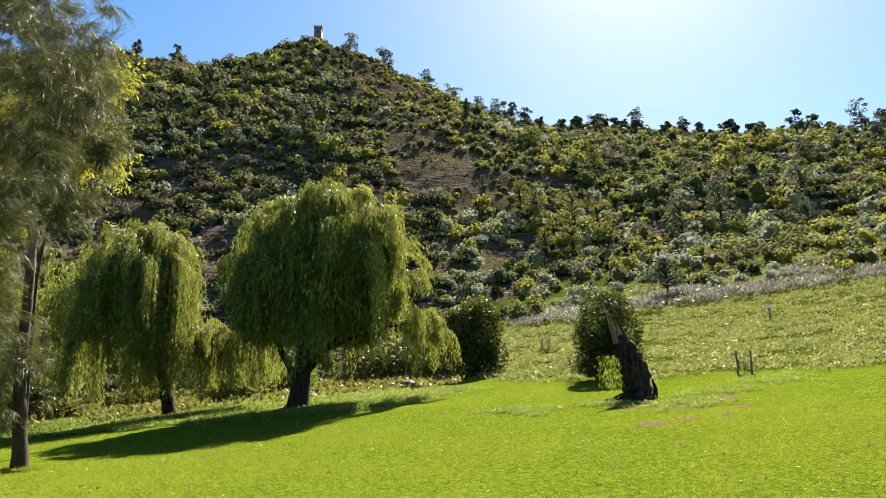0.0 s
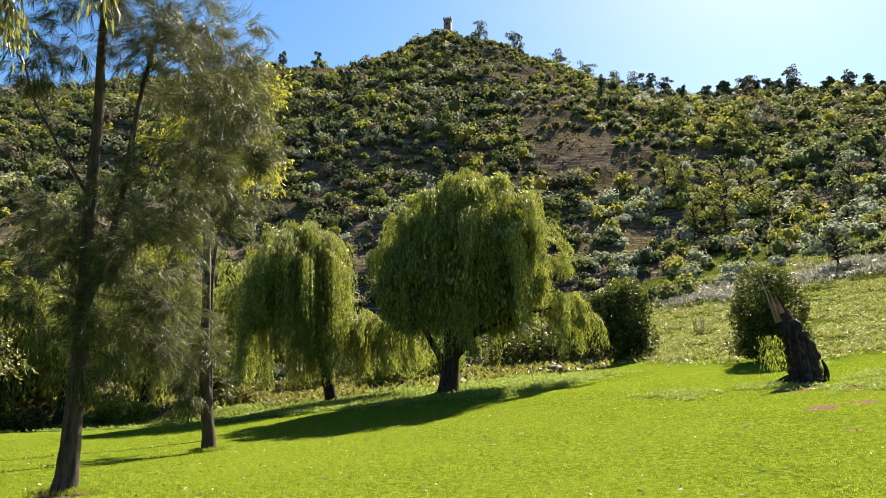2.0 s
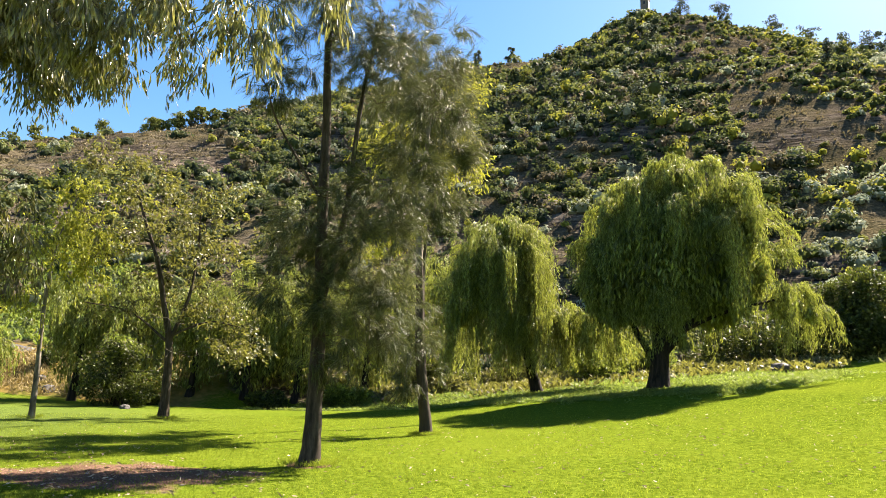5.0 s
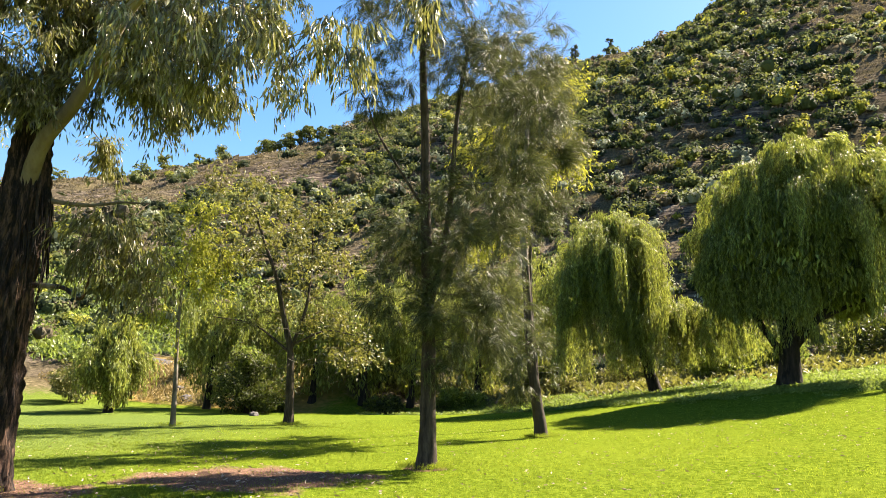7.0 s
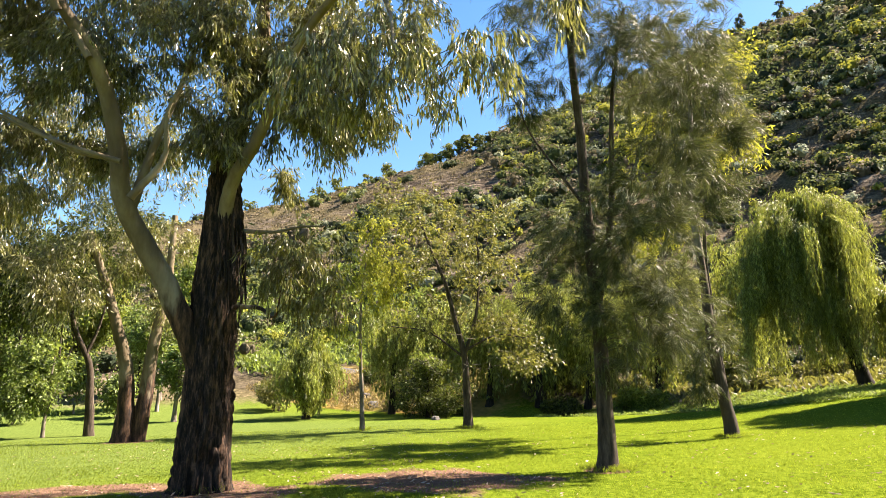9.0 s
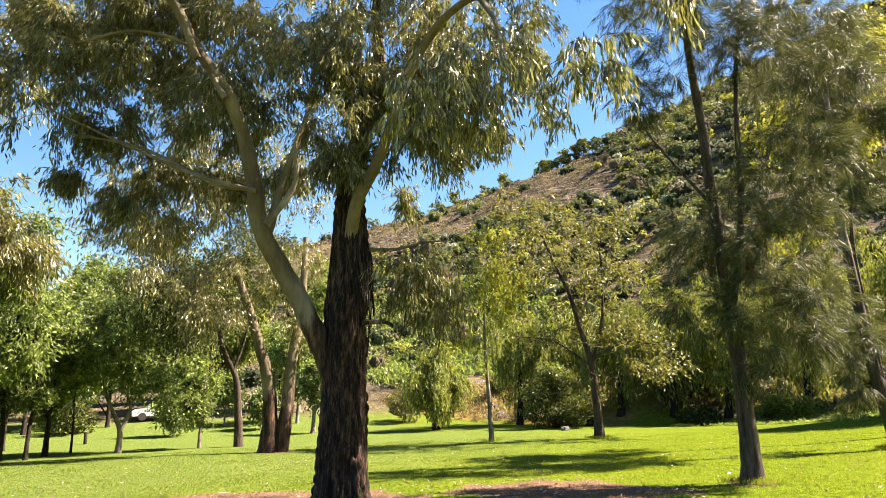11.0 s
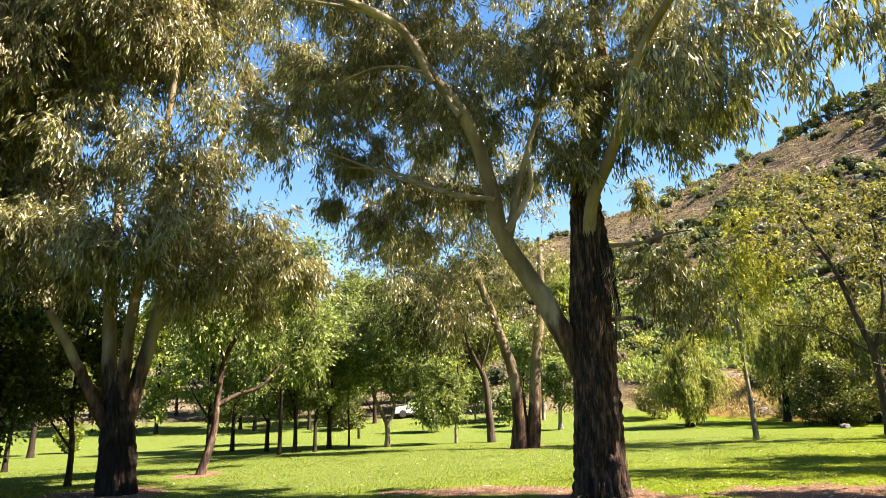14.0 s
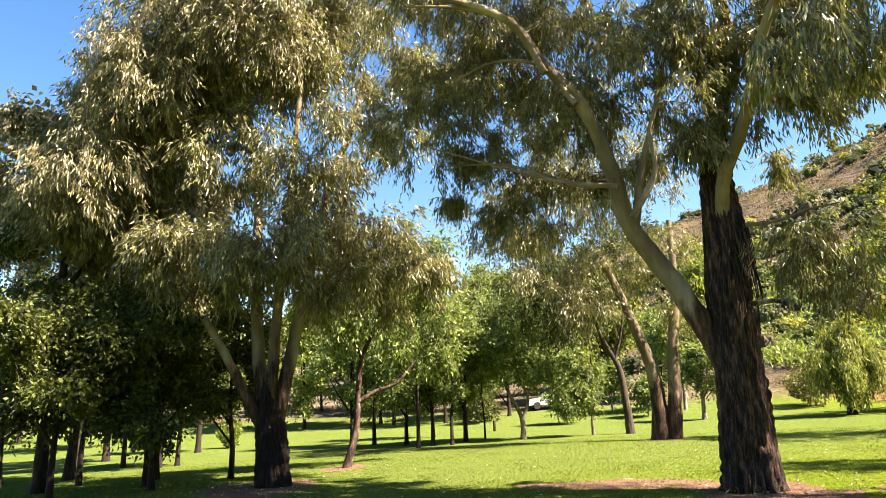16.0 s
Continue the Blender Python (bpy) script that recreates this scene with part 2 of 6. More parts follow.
def ground_mat():
    m, nt, bsdf = node_mat("ground")
    fine, mid, wide = tex_noise(nt, 26, 6), tex_noise(nt, 2.6, 5), tex_noise(nt, 0.16, 4)
    blades = tex_noise(nt, 9, 8, 0.75)
    lawn = ramp(nt, blades, [(0.34, (0.019, 0.034, 0.003)), (0.5, (0.074, 0.113, 0.009)), (0.66, (0.148, 0.189, 0.027))])
    tuft = tex_noise(nt, 3.8, 7, 0.7)
    lawn = mix(nt, ramp(nt, tuft, [(0.36, (0.55, 0.55, 0.55)), (0.5, (0, 0, 0))]), lawn, (0.037, 0.059, 0.005))
    lawn = mix(nt, ramp(nt, tuft, [(0.56, (0, 0, 0)), (0.7, (0.6, 0.6, 0.6))]), lawn, (0.14, 0.167, 0.022))
    lawn = mix(nt, ramp(nt, wide, [(0.42, (0, 0, 0)), (0.66, (0.5, 0.5, 0.5))]), lawn, (0.11, 0.14, 0.014))
    lawn = mix(nt, ramp(nt, mid, [(0.62, (0, 0, 0)), (0.78, (0.45, 0.45, 0.45))]), lawn, (0.124, 0.112, 0.031))
    soil = ramp(nt, fine, [(0.25, (0.035, 0.021, 0.014)), (0.5, (0.125, 0.075, 0.052)), (0.75, (0.29, 0.205, 0.15))])
    dry = ramp(nt, mid, [(0.3, (0.031, 0.03, 0.015)), (0.5, (0.087, 0.074, 0.041)), (0.72, (0.18, 0.152, 0.093))])
    strata = tex_noise(nt, 0.55, 6, 0.7, (0.35, 0.35, 2.6))
    rock = ramp(nt, strata, [(0.34, (0.012, 0.011, 0.01)), (0.5, (0.075, 0.062, 0.05)), (0.66, (0.22, 0.185, 0.145))])
    hill = mix(nt, ramp(nt, tex_noise(nt, 0.045, 5, 0.65), [(0.4, (0, 0, 0)), (0.6, (1, 1, 1))]), dry, rock)
    mead = ramp(nt, blades, [(0.36, (0.009, 0.015, 0.003)), (0.5, (0.04, 0.055, 0.009)), (0.66, (0.12, 0.135, 0.032))])
    bank = mix(nt, ramp(nt, wide, [(0.4, (0, 0, 0)), (0.55, (1, 1, 1))]), (0.093, 0.118, 0.019), (0.236, 0.149, 0.043))
    bank = mix(nt, 0.6, bank, ramp(nt, mid, [(0.3, (0.062, 0.074, 0.019)), (0.7, (0.26, 0.186, 0.062))]))

    def edged(name):
        return ramp(nt, mix(nt, 0.35, attr(nt, name), mid), [(0.42, (0, 0, 0)), (0.58, (1, 1, 1))])
    # paler park grass, partly standing in for its sheen when lit from the front
    pale_lawn = ramp(nt, blades, [(0.34, (0.03, 0.045, 0.012)), (0.5, (0.07, 0.105, 0.026)), (0.66, (0.145, 0.185, 0.058))])
    lawn = mix(nt, attr(nt, "park"), lawn, pale_lawn)
    col = mix(nt, edged("meadow"), lawn, mead)
    col = mix(nt, edged("bank"), col, bank)
    col = mix(nt, edged("hill"), col, hill)
    col = mix(nt, edged("bare"), col, soil)
    nt.links.new(col, bsdf.inputs["Base Color"])
    bsdf.inputs["Roughness"].default_value = 0.95
    bsdf.inputs["Specular IOR Level"].default_value = 0.0
    relief = nt.nodes.new("ShaderNodeMath")
    relief.operation = "MULTIPLY"
    nt.links.new(strata, relief.inputs[0])
    relief_mask = nt.nodes.new("ShaderNodeMath")
    relief_mask.operation = "MULTIPLY_ADD"
    nt.links.new(attr(nt, "hill"), relief_mask.inputs[0])
    relief_mask.inputs[1].default_value, relief_mask.inputs[2].default_value = 2.2, 0.0
    nt.links.new(relief_mask.outputs[0], relief.inputs[1])
    total = nt.nodes.new("ShaderNodeMath")
    total.operation = "MULTIPLY_ADD"
    nt.links.new(blades, total.inputs[0])
    total.inputs[1].default_value = 0.07
    nt.links.new(relief.outputs[0], total.inputs[2])
    bump(nt, bsdf, total.outputs[0], 0.8, 1.0)
    return m


M["ground"] = ground_mat()

# ---------------- mesh helpers ----------------
rng = np.random.default_rng(7)


def hash2(i, j, seed):
    h = (i.astype(np.int64) * 374761393 + j.astype(np.int64) * 668265263 + seed * 1442695041) & 0x7FFFFFFF
    h = ((h ^ (h >> 13)) * 1274126177) & 0x7FFFFFFF
    return ((h ^ (h >> 16)) & 0xFFFF) / 65535.0


def value_noise(x, y, seed=0):
    i, j = np.floor(x), np.floor(y)
    u, v = x - i, y - j
    u, v = u * u * (3 - 2 * u), v * v * (3 - 2 * v)
    a, b, c, d = hash2(i, j, seed), hash2(i + 1, j, seed), hash2(i, j + 1, seed), hash2(i + 1, j + 1, seed)
    return (a * (1 - u) + b * u) * (1 - v) + (c * (1 - u) + d * u) * v


def fbm(x, y, seed=0, octaves=5):
    out, amp = 0, 0.5
    for k in range(octaves):
        out = out + amp * (value_noise(x, y, seed + k) - 0.5)
        x, y, amp = x * 2.03 + 17, y * 2.03 + 5, amp * 0.5
    return out * 2


def step(a, b, x):
    t = np.clip((x - a) / (b - a), 0, 1)
    return t * t * (3 - 2 * t)


GOLD = (1 + 5 ** 0.5) / 2
LUMP = np.array([(s * a, t * b, 0) for a, b in ((1, GOLD),) for s in (-1, 1) for t in (-1, 1)] + [(0, s * 1, t * GOLD) for s in (-1, 1) for t in (-1, 1)] + [(s * GOLD, 0, t * 1) for s in (-1, 1) for t in (-1, 1)]) / math.hypot(1, GOLD)
LUMP_FACES = np.array([(i, j, k, k) if np.dot(np.cross(LUMP[j] - LUMP[i], LUMP[k] - LUMP[i]), LUMP[i]) > 0 else (i, k, j, j) for i in range(12) for j in range(i + 1, 12) for k in range(j + 1, 12)
                       if max(np.linalg.norm(LUMP[i] - LUMP[j]), np.linalg.norm(LUMP[j] - LUMP[k]), np.linalg.norm(LUMP[i] - LUMP[k])) < 1.06])


class Build:
    """Gathers vertices and faces of one mesh."""

    def __init__(self):
        self.v, self.f, self.n, self.tints = [], [], 0, []

    def add(self, verts, faces, tint=None):
        verts, faces = np.asarray(verts, float), np.asarray(faces, int)
        self.v.append(verts)
        self.f.append(faces + self.n)
        if tint is not None:
            self.tints.append(tint)
        self.n += len(verts)

    def tube(self, pts, radii, sides=8, wobble=0.0, cap=True, furrow=0.0):
        pts, radii = np.asarray(pts, float), np.asarray(radii, float)
        ahead = np.gradient(pts, axis=0)
        ahead /= np.linalg.norm(ahead, axis=1, keepdims=True) + 1e-9
        ref = np.where(np.abs(ahead[:, 2:3]) > 0.9, [[1.0, 0, 0]], [[0, 0, 1.0]])
        ref[:] = ref[0]
        a = np.cross(ahead, ref)
        a /= np.linalg.norm(a, axis=1, keepdims=True) + 1e-9
        b = np.cross(ahead, a)
        ang = np.linspace(0, 2 * np.pi, sides, endpoint=False)
        r = radii[:, None] * (1 + wobble * rng.uniform(-1, 1, (1, sides)) + 0.4 * wobble * rng.uniform(-1, 1, (len(pts), sides)))
        if furrow:
            aa, hh = np.meshgrid(ang, np.cumsum(np.r_[0, np.linalg.norm(np.diff(pts, axis=0), axis=1)]))
            q = value_noise(np.cos(aa) * 7 + 9 + 0.35 * hh, np.sin(aa) * 7 + 9 + hh * 1.3, 5) + 0.6 * value_noise(np.cos(aa) * 15 + 20, np.sin(aa) * 15 + 20 + hh * 4.0, 6)
            r = r * (1 + furrow * (np.abs(q - 0.8) * 2.2 - 0.6))
        ring = pts[:, None] + r[..., None] * (np.cos(ang)[None, :, None] * a[:, None] + np.sin(ang)[None, :, None] * b[:, None])
        n, s = len(pts), sides
        i = np.arange(n - 1)[:, None] * s
        j, k = np.arange(s)[None], (np.arange(s)[None] + 1) % s
        faces = np.stack([i + j, i + k, i + s + k, i + s + j], -1).reshape(-1, 4)
        self.add(ring.reshape(-1, 3), faces)
        if cap:
            base = (n - 1) * s
            self.add(np.vstack([ring[-1], pts[-1:]]), [[q, (q + 1) % s, s, s] for q in range(s)])

    def leaves(self, at, way, length, width, tint=None, curl=0.25):
        """Slim four-cornered leaves, from the points at along way."""
        n = len(at)
        way = way / (np.linalg.norm(way, axis=1, keepdims=True) + 1e-9)
        side = np.cross(way, rng.normal(size=(n, 3)))
        side /= np.linalg.norm(side, axis=1, keepdims=True) + 1e-9
        nor = np.cross(way, side)
        L = np.broadcast_to(np.asarray(length, float), (n,))[:, None] * rng.uniform(0.7, 1.3, (n, 1))
        W = np.broadcast_to(np.asarray(width, float), (n,))[:, None] * rng.uniform(0.7, 1.3, (n, 1))
        mid = at + way * L * 0.45 + nor * L * curl * 0.35
        tip = at + way * L + nor * L * curl * rng.uniform(-0.6, 0.6, (n, 1))
        v = np.stack([at, mid - side * W / 2, tip, mid + side * W / 2], 1).reshape(-1, 3)
        f = np.arange(4 * n).reshape(n, 4)
        self.add(v, f, None if tint is None else np.repeat(np.broadcast_to(tint, (n,)), 4))

    def scales(self, mid, radii, m, size, tint=None, low=-0.25):
        """Clumps of foliage that cover an ellipsoid like uneven scales."""
        d = rng.normal(size=(m, 3))
        d[:, 2] = np.where(d[:, 2] < low, -d[:, 2], d[:, 2])
        d /= np.linalg.norm(d, axis=1, keepdims=True)
        c = np.asarray(mid) + d * np.asarray(radii) * rng.uniform(0.72, 1.08, (m, 1))
        nor = d + rng.normal(size=(m, 3)) * 0.32
        u = np.cross(nor, rng.normal(size=(m, 3)))
        u /= np.linalg.norm(u, axis=1, keepdims=True) + 1e-9
        w = np.cross(nor, u)
        w /= np.linalg.norm(w, axis=1, keepdims=True) + 1e-9
        q = size * rng.uniform(0.45, 1.25, (m, 4, 1))
        v = c[:, None] + q * np.stack([u, w * 0.7, -u, -w * 0.7], 1)
        self.add(v.reshape(-1, 3), np.arange(4 * m).reshape(m, 4), None if tint is None else np.full(4 * m, tint))

    def heart(self, mid, radii, tint=None):
        """The dense uneven inside of a shrub: a rough lump of twenty faces."""
        v = np.asarray(mid) + LUMP * np.asarray(radii) * rng.uniform(0.72, 1.08, (12, 1))
        self.add(v, LUMP_FACES, None if tint is None else np.full(12, tint))

    def mesh(self, name, mats, smooth=False):
        me = bpy.data.meshes.new(name)
        v, f = np.vstack(self.v), np.vstack(self.f)
        tri = f[:, 2] == f[:, 3]
        me.vertices.add(len(v))
        me.vertices.foreach_set("co", v.astype(np.float32).ravel())
        size = np.where(tri, 3, 4)
        start = np.concatenate([[0], np.cumsum(size)[:-1]])
        keep = np.ones((len(f), 4), bool)
        keep[tri, 3] = False
        me.loops.add(int(size.sum()))
        me.loops.foreach_set("vertex_index", f[keep].astype(np.int32))
        me.polygons.add(len(f))
        me.polygons.foreach_set("loop_start", start.astype(np.int32))
        me.polygons.foreach_set("use_smooth", np.full(len(f), smooth))
        me.update(calc_edges=True)
        for m in mats if isinstance(mats, (list, tuple)) else [mats]:
            me.materials.append(m)
        if self.tints:
            a = me.attributes.new("tint", "FLOAT", "POINT")
            a.data.foreach_set("value", np.concatenate(self.tints).astype(np.float32))
        return me


def thing(name, place, label, category, group=""):
    """An Empty at the base of a thing that has parts."""
    ob = new(name)
    ob.location = place
    ob.empty_display_size = 0.2
    return tagged(ob, label, category, group)


def part(name, build, material, parent, label="", smooth=False):
    """A mesh in world coordinates as one part under its parent."""
    ob = new(name, build.mesh(name, material, smooth))
    if parent:
        ob.parent = parent
        at = Vector(parent.location)
        up = parent.parent
        while up:
            at += Vector(up.location)
            up = up.parent
        ob.matrix_parent_inverse = Matrix.Translation(-at)
    if name in ("bough", "crown", "foliage"):
        tagged(ob, kind="stuff")
    return tagged(ob, label) if label else ob


# ---------------- the lie of the land ----------------
def rise(bearing, angle, far):
    """A point of the land: bearing clockwise from +y and angle of rise in degrees, distance in metres."""
    b = radians(bearing)
    return (far * math.sin(b), far * math.cos(b), 1.6 + far * math.tan(radians(angle)))


RIDGES = [  # steepness, distance of the foot, and the crest
    (1.1, 80, [rise(-11.8, 30.1, 340), rise(-10.2, 29.0, 318), rise(-8.6, 27.0, 290), rise(-7.0, 23.5, 255), rise(-5.7, 20.3, 226), rise(-4.2, 18.6, 208), rise(-2.7, 16.1, 186), rise(-1.7, 14.1, 168), rise(0.4, 11.0, 140), rise(2.4, 8, 114)]),
    (1.0, 88, [rise(-11.8, 30.1, 340), rise(-15.9, 28.4, 345), rise(-20, 27.2, 352), rise(-28.6, 26.6, 345), rise(-36, 24.4, 332), rise(-44, 21.6, 322)]),
    (1.0, 90, [rise(-44, 21.6, 322), rise(-50, 19.2, 325), rise(-56, 17.6, 335), rise(-63, 15.6, 352), rise(-68, 14.0, 372), rise(-80, 9, 410), rise(-100, 4, 450)]),
    (1.0, 92, [rise(-11.8, 30.1, 340), rise(-8.8, 29.5, 334), rise(-5.6, 28.1, 330), rise(-2.4, 26.3, 330), rise(1.8, 25.0, 335)]),
    (1.0, 88, [rise(1.8, 25.0, 335), rise(6, 24.4, 345), rise(11, 23.6, 355), rise(16, 22.7, 365), rise(20.6, 22.2, 374), rise(29, 20.8, 390), rise(35.4, 19.9, 402), rise(50, 18, 430), rise(80, 14, 480)]),
    (1.25, 85, [rise(-28.6, 26.6, 345), rise(-30, 21, 262), rise(-33, 14.5, 190), rise(-35, 9, 140)]),
    (1.2, 90, [rise(-50, 19.2, 325), rise(-54, 13.5, 240), rise(-60, 8, 165)]),
]


def hill_height(x, y):
    best = np.full(np.shape(x), -200.0)
    wx, wy = x + 14 * fbm(x / 70, y / 70, 11, 3), y + 14 * fbm(x / 70, y / 70, 23, 3)
    for number, (steep, foot, pts) in enumerate(RIDGES):
        for (ax, ay, az), (bx, by, bz) in zip(pts[:-1], pts[1:]):
            dx, dy = bx - ax, by - ay
            fa, fb = [steep * (z - 4) / max(math.hypot(u, v) - foot, 25) for u, v, z in ((ax, ay, az), (bx, by, bz))]
            keep = 0.15
            px, py = x + (wx - x) * keep, y + (wy - y) * keep
            t = np.clip(((px - ax) * dx + (py - ay) * dy) / (dx * dx + dy * dy), 0, 1)
            d = np.hypot(px - ax - t * dx, py - ay - t * dy)
            sharp = 1.5 if number == 0 else 4.0
            fall = (fa + t * (fb - fa)) * (np.sqrt(d * d + sharp * sharp) - sharp)
            if number == 0:      # the spur: a steep broken west face
                west = step(-1, 3, ((px - ax) * dy - (py - ay) * dx) / math.hypot(dx, dy))
                fall = fall * (1 + 1.3 * west * step(60, 20, d)) + west * 1.3 * step(70, 30, d) * np.sin(fall * 1.1 + 2 * fbm(x / 9, y / 9, 13, 2))
            h = az + t * (bz - az) - fall
            hi, lo = np.maximum(best, h), np.minimum(best, h)
            best = hi + 2.0 * np.log1p(np.exp(np.clip((lo - hi) / 2.0, -30, 0)))
    rough = step(4, 40, best)
    return best + rough * (5.0 * fbm(x / 42, y / 42, 3) + 2.4 * fbm(x / 13, y / 13, 5, 4) + 1.0 * fbm(x / 4.5, y / 4.5, 8, 2))


def lawn_height(x, y):
    s = 0.6 * x + 0.8 * y
    z = 0.15 * 3.0 * np.log1p(np.exp(np.clip((s - 10) / 3.0, -30, 30))) + 0.0022 * np.clip(s - 32, 0, 90) ** 2
    z = z + 0.016 * np.clip(s, -40, 0)
    z = z + 0.022 * np.clip(-x - 48, 0, 120) * step(70, 20, y)
    n = -0.141 * (x + 47) + 0.99 * (y - 26)
    bank = step(-28, -40, x)
    z = z + bank * (3.0 * step(0, 8, n) + 0.12 * np.clip(n - 12, 0, 40))
    z = z - 0.5 * step(0, 2.5, n) * step(8, 5, n) * step(-44, -38, x) * step(-14, -22, x)
    return z + 0.10 * fbm(x / 9, y / 9, 41, 3) * step(2, 10, np.hypot(x, y)) + 0.03 * fbm(x / 1.3, y / 1.3, 43, 2)


def land(x, y):
    x, y = np.asarray(x, float), np.asarray(y, float)
    a, b = lawn_height(x, y), hill_height(x, y)
    hi, lo = np.maximum(a, b), np.minimum(a, b)
    return hi + 1.5 * np.log1p(np.exp(np.clip((lo - hi) / 1.5, -30, 0))) * step(-12, 2, b - a)


def zat(x, y):
    return float(land(np.array([x]), np.array([y]))[0])


def bare_amount(x, y):
    """Bare earth and leaf litter round the gums."""
    out = np.zeros(np.shape(x))
    for cx, cy, rx, ry, turn in ((-10.4, 7.4, 2.5, 1.9, 0.4), (-12.3, 3.8, 2.2, 1.3, 0.3), (6.0, 20.0, 0.5, 0.3, 0.4), (7.2, 20.4, 0.45, 0.25, 0.1), (8.3, 20.2, 0.5, 0.25, 0.3), (5.6, 16.6, 0.4, 0.25, 0.2), (7.0, 24.6, 1.2, 0.5, 0.4), (9.5, 22.0, 0.5, 0.3, 0.2), (-17.7, -7.0, 2.4, 1.6, 0.2), (-28.9, 6.3, 1.3, 1.0, 0), (-9.2, 10.6, 0.5, 0.45, 0),
                                  (9.2, 24.2, 2.0, 0.7, 0.5), (-23.2, -6.0, 1.5, 0.8, 0), (-9.4, 1.4, 2.6, 0.6, 1.2), (-14.5, 1.8, 2.4, 0.9, 1.4)):
        c, s = math.cos(turn), math.sin(turn)
        u, v = ((x - cx) * c + (y - cy) * s) / rx, (-(x - cx) * s + (y - cy) * c) / ry
        out = np.maximum(out, step(1.35, 0.45, np.hypot(u, v) + 0.5 * fbm(x * 1.1, y * 1.1, 77, 3)))
    return out


def meadow_amount(x, y):
    s = 0.6 * x + 0.8 * y
    near = step(34, 40, s + 4 * fbm(x / 6, y / 6, 51, 3)) * step(-8, 0, x)
    return near


def build_ground():
    turns = np.radians(np.concatenate([np.arange(-125, -30, 0.5), np.arange(-30, 6, 0.3), np.arange(6, 60, 0.5), np.arange(60, 235, 3.5)]))
    radii = [0.0, 0.8]
    while radii[-1] < 620:
        radii.append(radii[-1] + (max(0.34, 0.019 * radii[-1]) if radii[-1] < 120 or radii[-1] > 350 else 2.3))
    radii += [700, 820, 1000, 1300, 1800, 2600]
    radii = np.array(radii[1:])
    th, rr = np.meshgrid(turns, radii)
    x, y = rr * np.sin(th), rr * np.cos(th)
    z = land(x.ravel(), y.ravel()).reshape(x.shape)
    z = np.where(rr > 640, np.minimum(z, 60) * 0.6, z)
    nr, nt_ = x.shape
    i, j = np.meshgrid(np.arange(nr - 1), np.arange(nt_), indexing="ij")
    k = (j + 1) % nt_
    faces = np.stack([i * nt_ + j, i * nt_ + k, (i + 1) * nt_ + k, (i + 1) * nt_ + j], -1).reshape(-1, 4)[:, ::-1]
    b = Build()
    b.add(np.stack([x, y, z], -1).reshape(-1, 3), faces)
    q = np.arange(nt_)
    b.add(np.vstack([np.stack([x[0], y[0], z[0]], -1), [[0, 0, zat(0, 0)]]]), np.stack([q, (q + 1) % nt_, np.full(nt_, nt_), np.full(nt_, nt_)], -1)[:, [1, 0, 2, 3]])
    ob = new("ground", b.mesh("ground", M["ground"], True))
    v = np.vstack(b.v)
    X, Y = v[:, 0], v[:, 1]
    a, h = lawn_height(X, Y), hill_height(X, Y)
    n = -0.141 * (X + 47) + 0.99 * (Y - 26)
    masks = {"hill": np.maximum(step(-3, 3, h - a), step(5, 8, n + 2 * fbm(X / 5, Y / 5, 81, 3)) * step(0, -5, X) * np.maximum(step(-40, -34, X), step(14, 17, n))), "bare": bare_amount(X, Y), "park": 0.85 * step(-8, -20, X + 0.5 * Y) * step(30, 14, Y), "meadow": meadow_amount(X, Y),
             "bank": np.maximum(step(-30, -40, X) * step(0, 1.5, n) * step(18, 12, n), step(5, 9, n + 2 * fbm(X / 5, Y / 5, 81, 3)) * step(0, -5, X))}
    for name, val in masks.items():
        at = ob.data.attributes.new(name, "FLOAT", "POINT")
        at.data.foreach_set("value", val.astype(np.float32))
    return tagged(ob, "bright green mown lawn rising to a dry scrubby hillside", "ground", kind="structure")


build_ground()

# ---------------- trees ----------------
def smooth_line(pts, n):
    """A smooth line through the points, with n points."""
    pts = np.asarray(pts, float)
    t = np.concatenate([[0], np.cumsum(np.linalg.norm(np.diff(pts, axis=0), axis=1))])
    m = np.gradient(pts, t, axis=0)
    u = np.linspace(0, t[-1], n)
    k = np.clip(np.searchsorted(t, u, side="right") - 1, 0, len(t) - 2)
    h = (t[k + 1] - t[k])[:, None]
    w = ((u - t[k]) / (t[k + 1] - t[k]))[:, None]
    return ((2 * w**3 - 3 * w**2 + 1) * pts[k] + (w**3 - 2 * w**2 + w) * h * m[k] + (3 * w**2 - 2 * w**3) * pts[k + 1] + (w**3 - w**2) * h * m[k + 1])


def in_clumps(clumps, n, shell=0.45, tuft=0):
    """n points in ellipsoids (x, y, z, radius, half height), by their size, more of them near the skin."""
    c = np.asarray(clumps, float)
    size = c[:, 3] ** 2 * c[:, 4]
    size = size ** 0.8
    pick = rng.choice(len(c), n, p=size / size.sum())
    d = rng.normal(size=(n, 3))
    d /= np.linalg.norm(d, axis=1, keepdims=True)
    r = rng.uniform(shell**2, 1, n) ** 0.5
    c = c[pick]
    if tuft:
        head = rng.integers(0, n, max(4, n // tuft))
        which = rng.integers(0, len(head), n)
        c, d, r = c[head[which]], d[head[which]], r[head[which]]
        at = c[:, :3] + d * r[:, None] * np.stack([c[:, 3], c[:, 3], c[:, 4]], -1)
        return at + rng.normal(size=(n, 3)) * np.stack([c[:, 3], c[:, 3], c[:, 4]], -1) * 0.17, d
    return c[:, :3] + d * r[:, None] * np.stack([c[:, 3], c[:, 3], c[:, 4]], -1), d


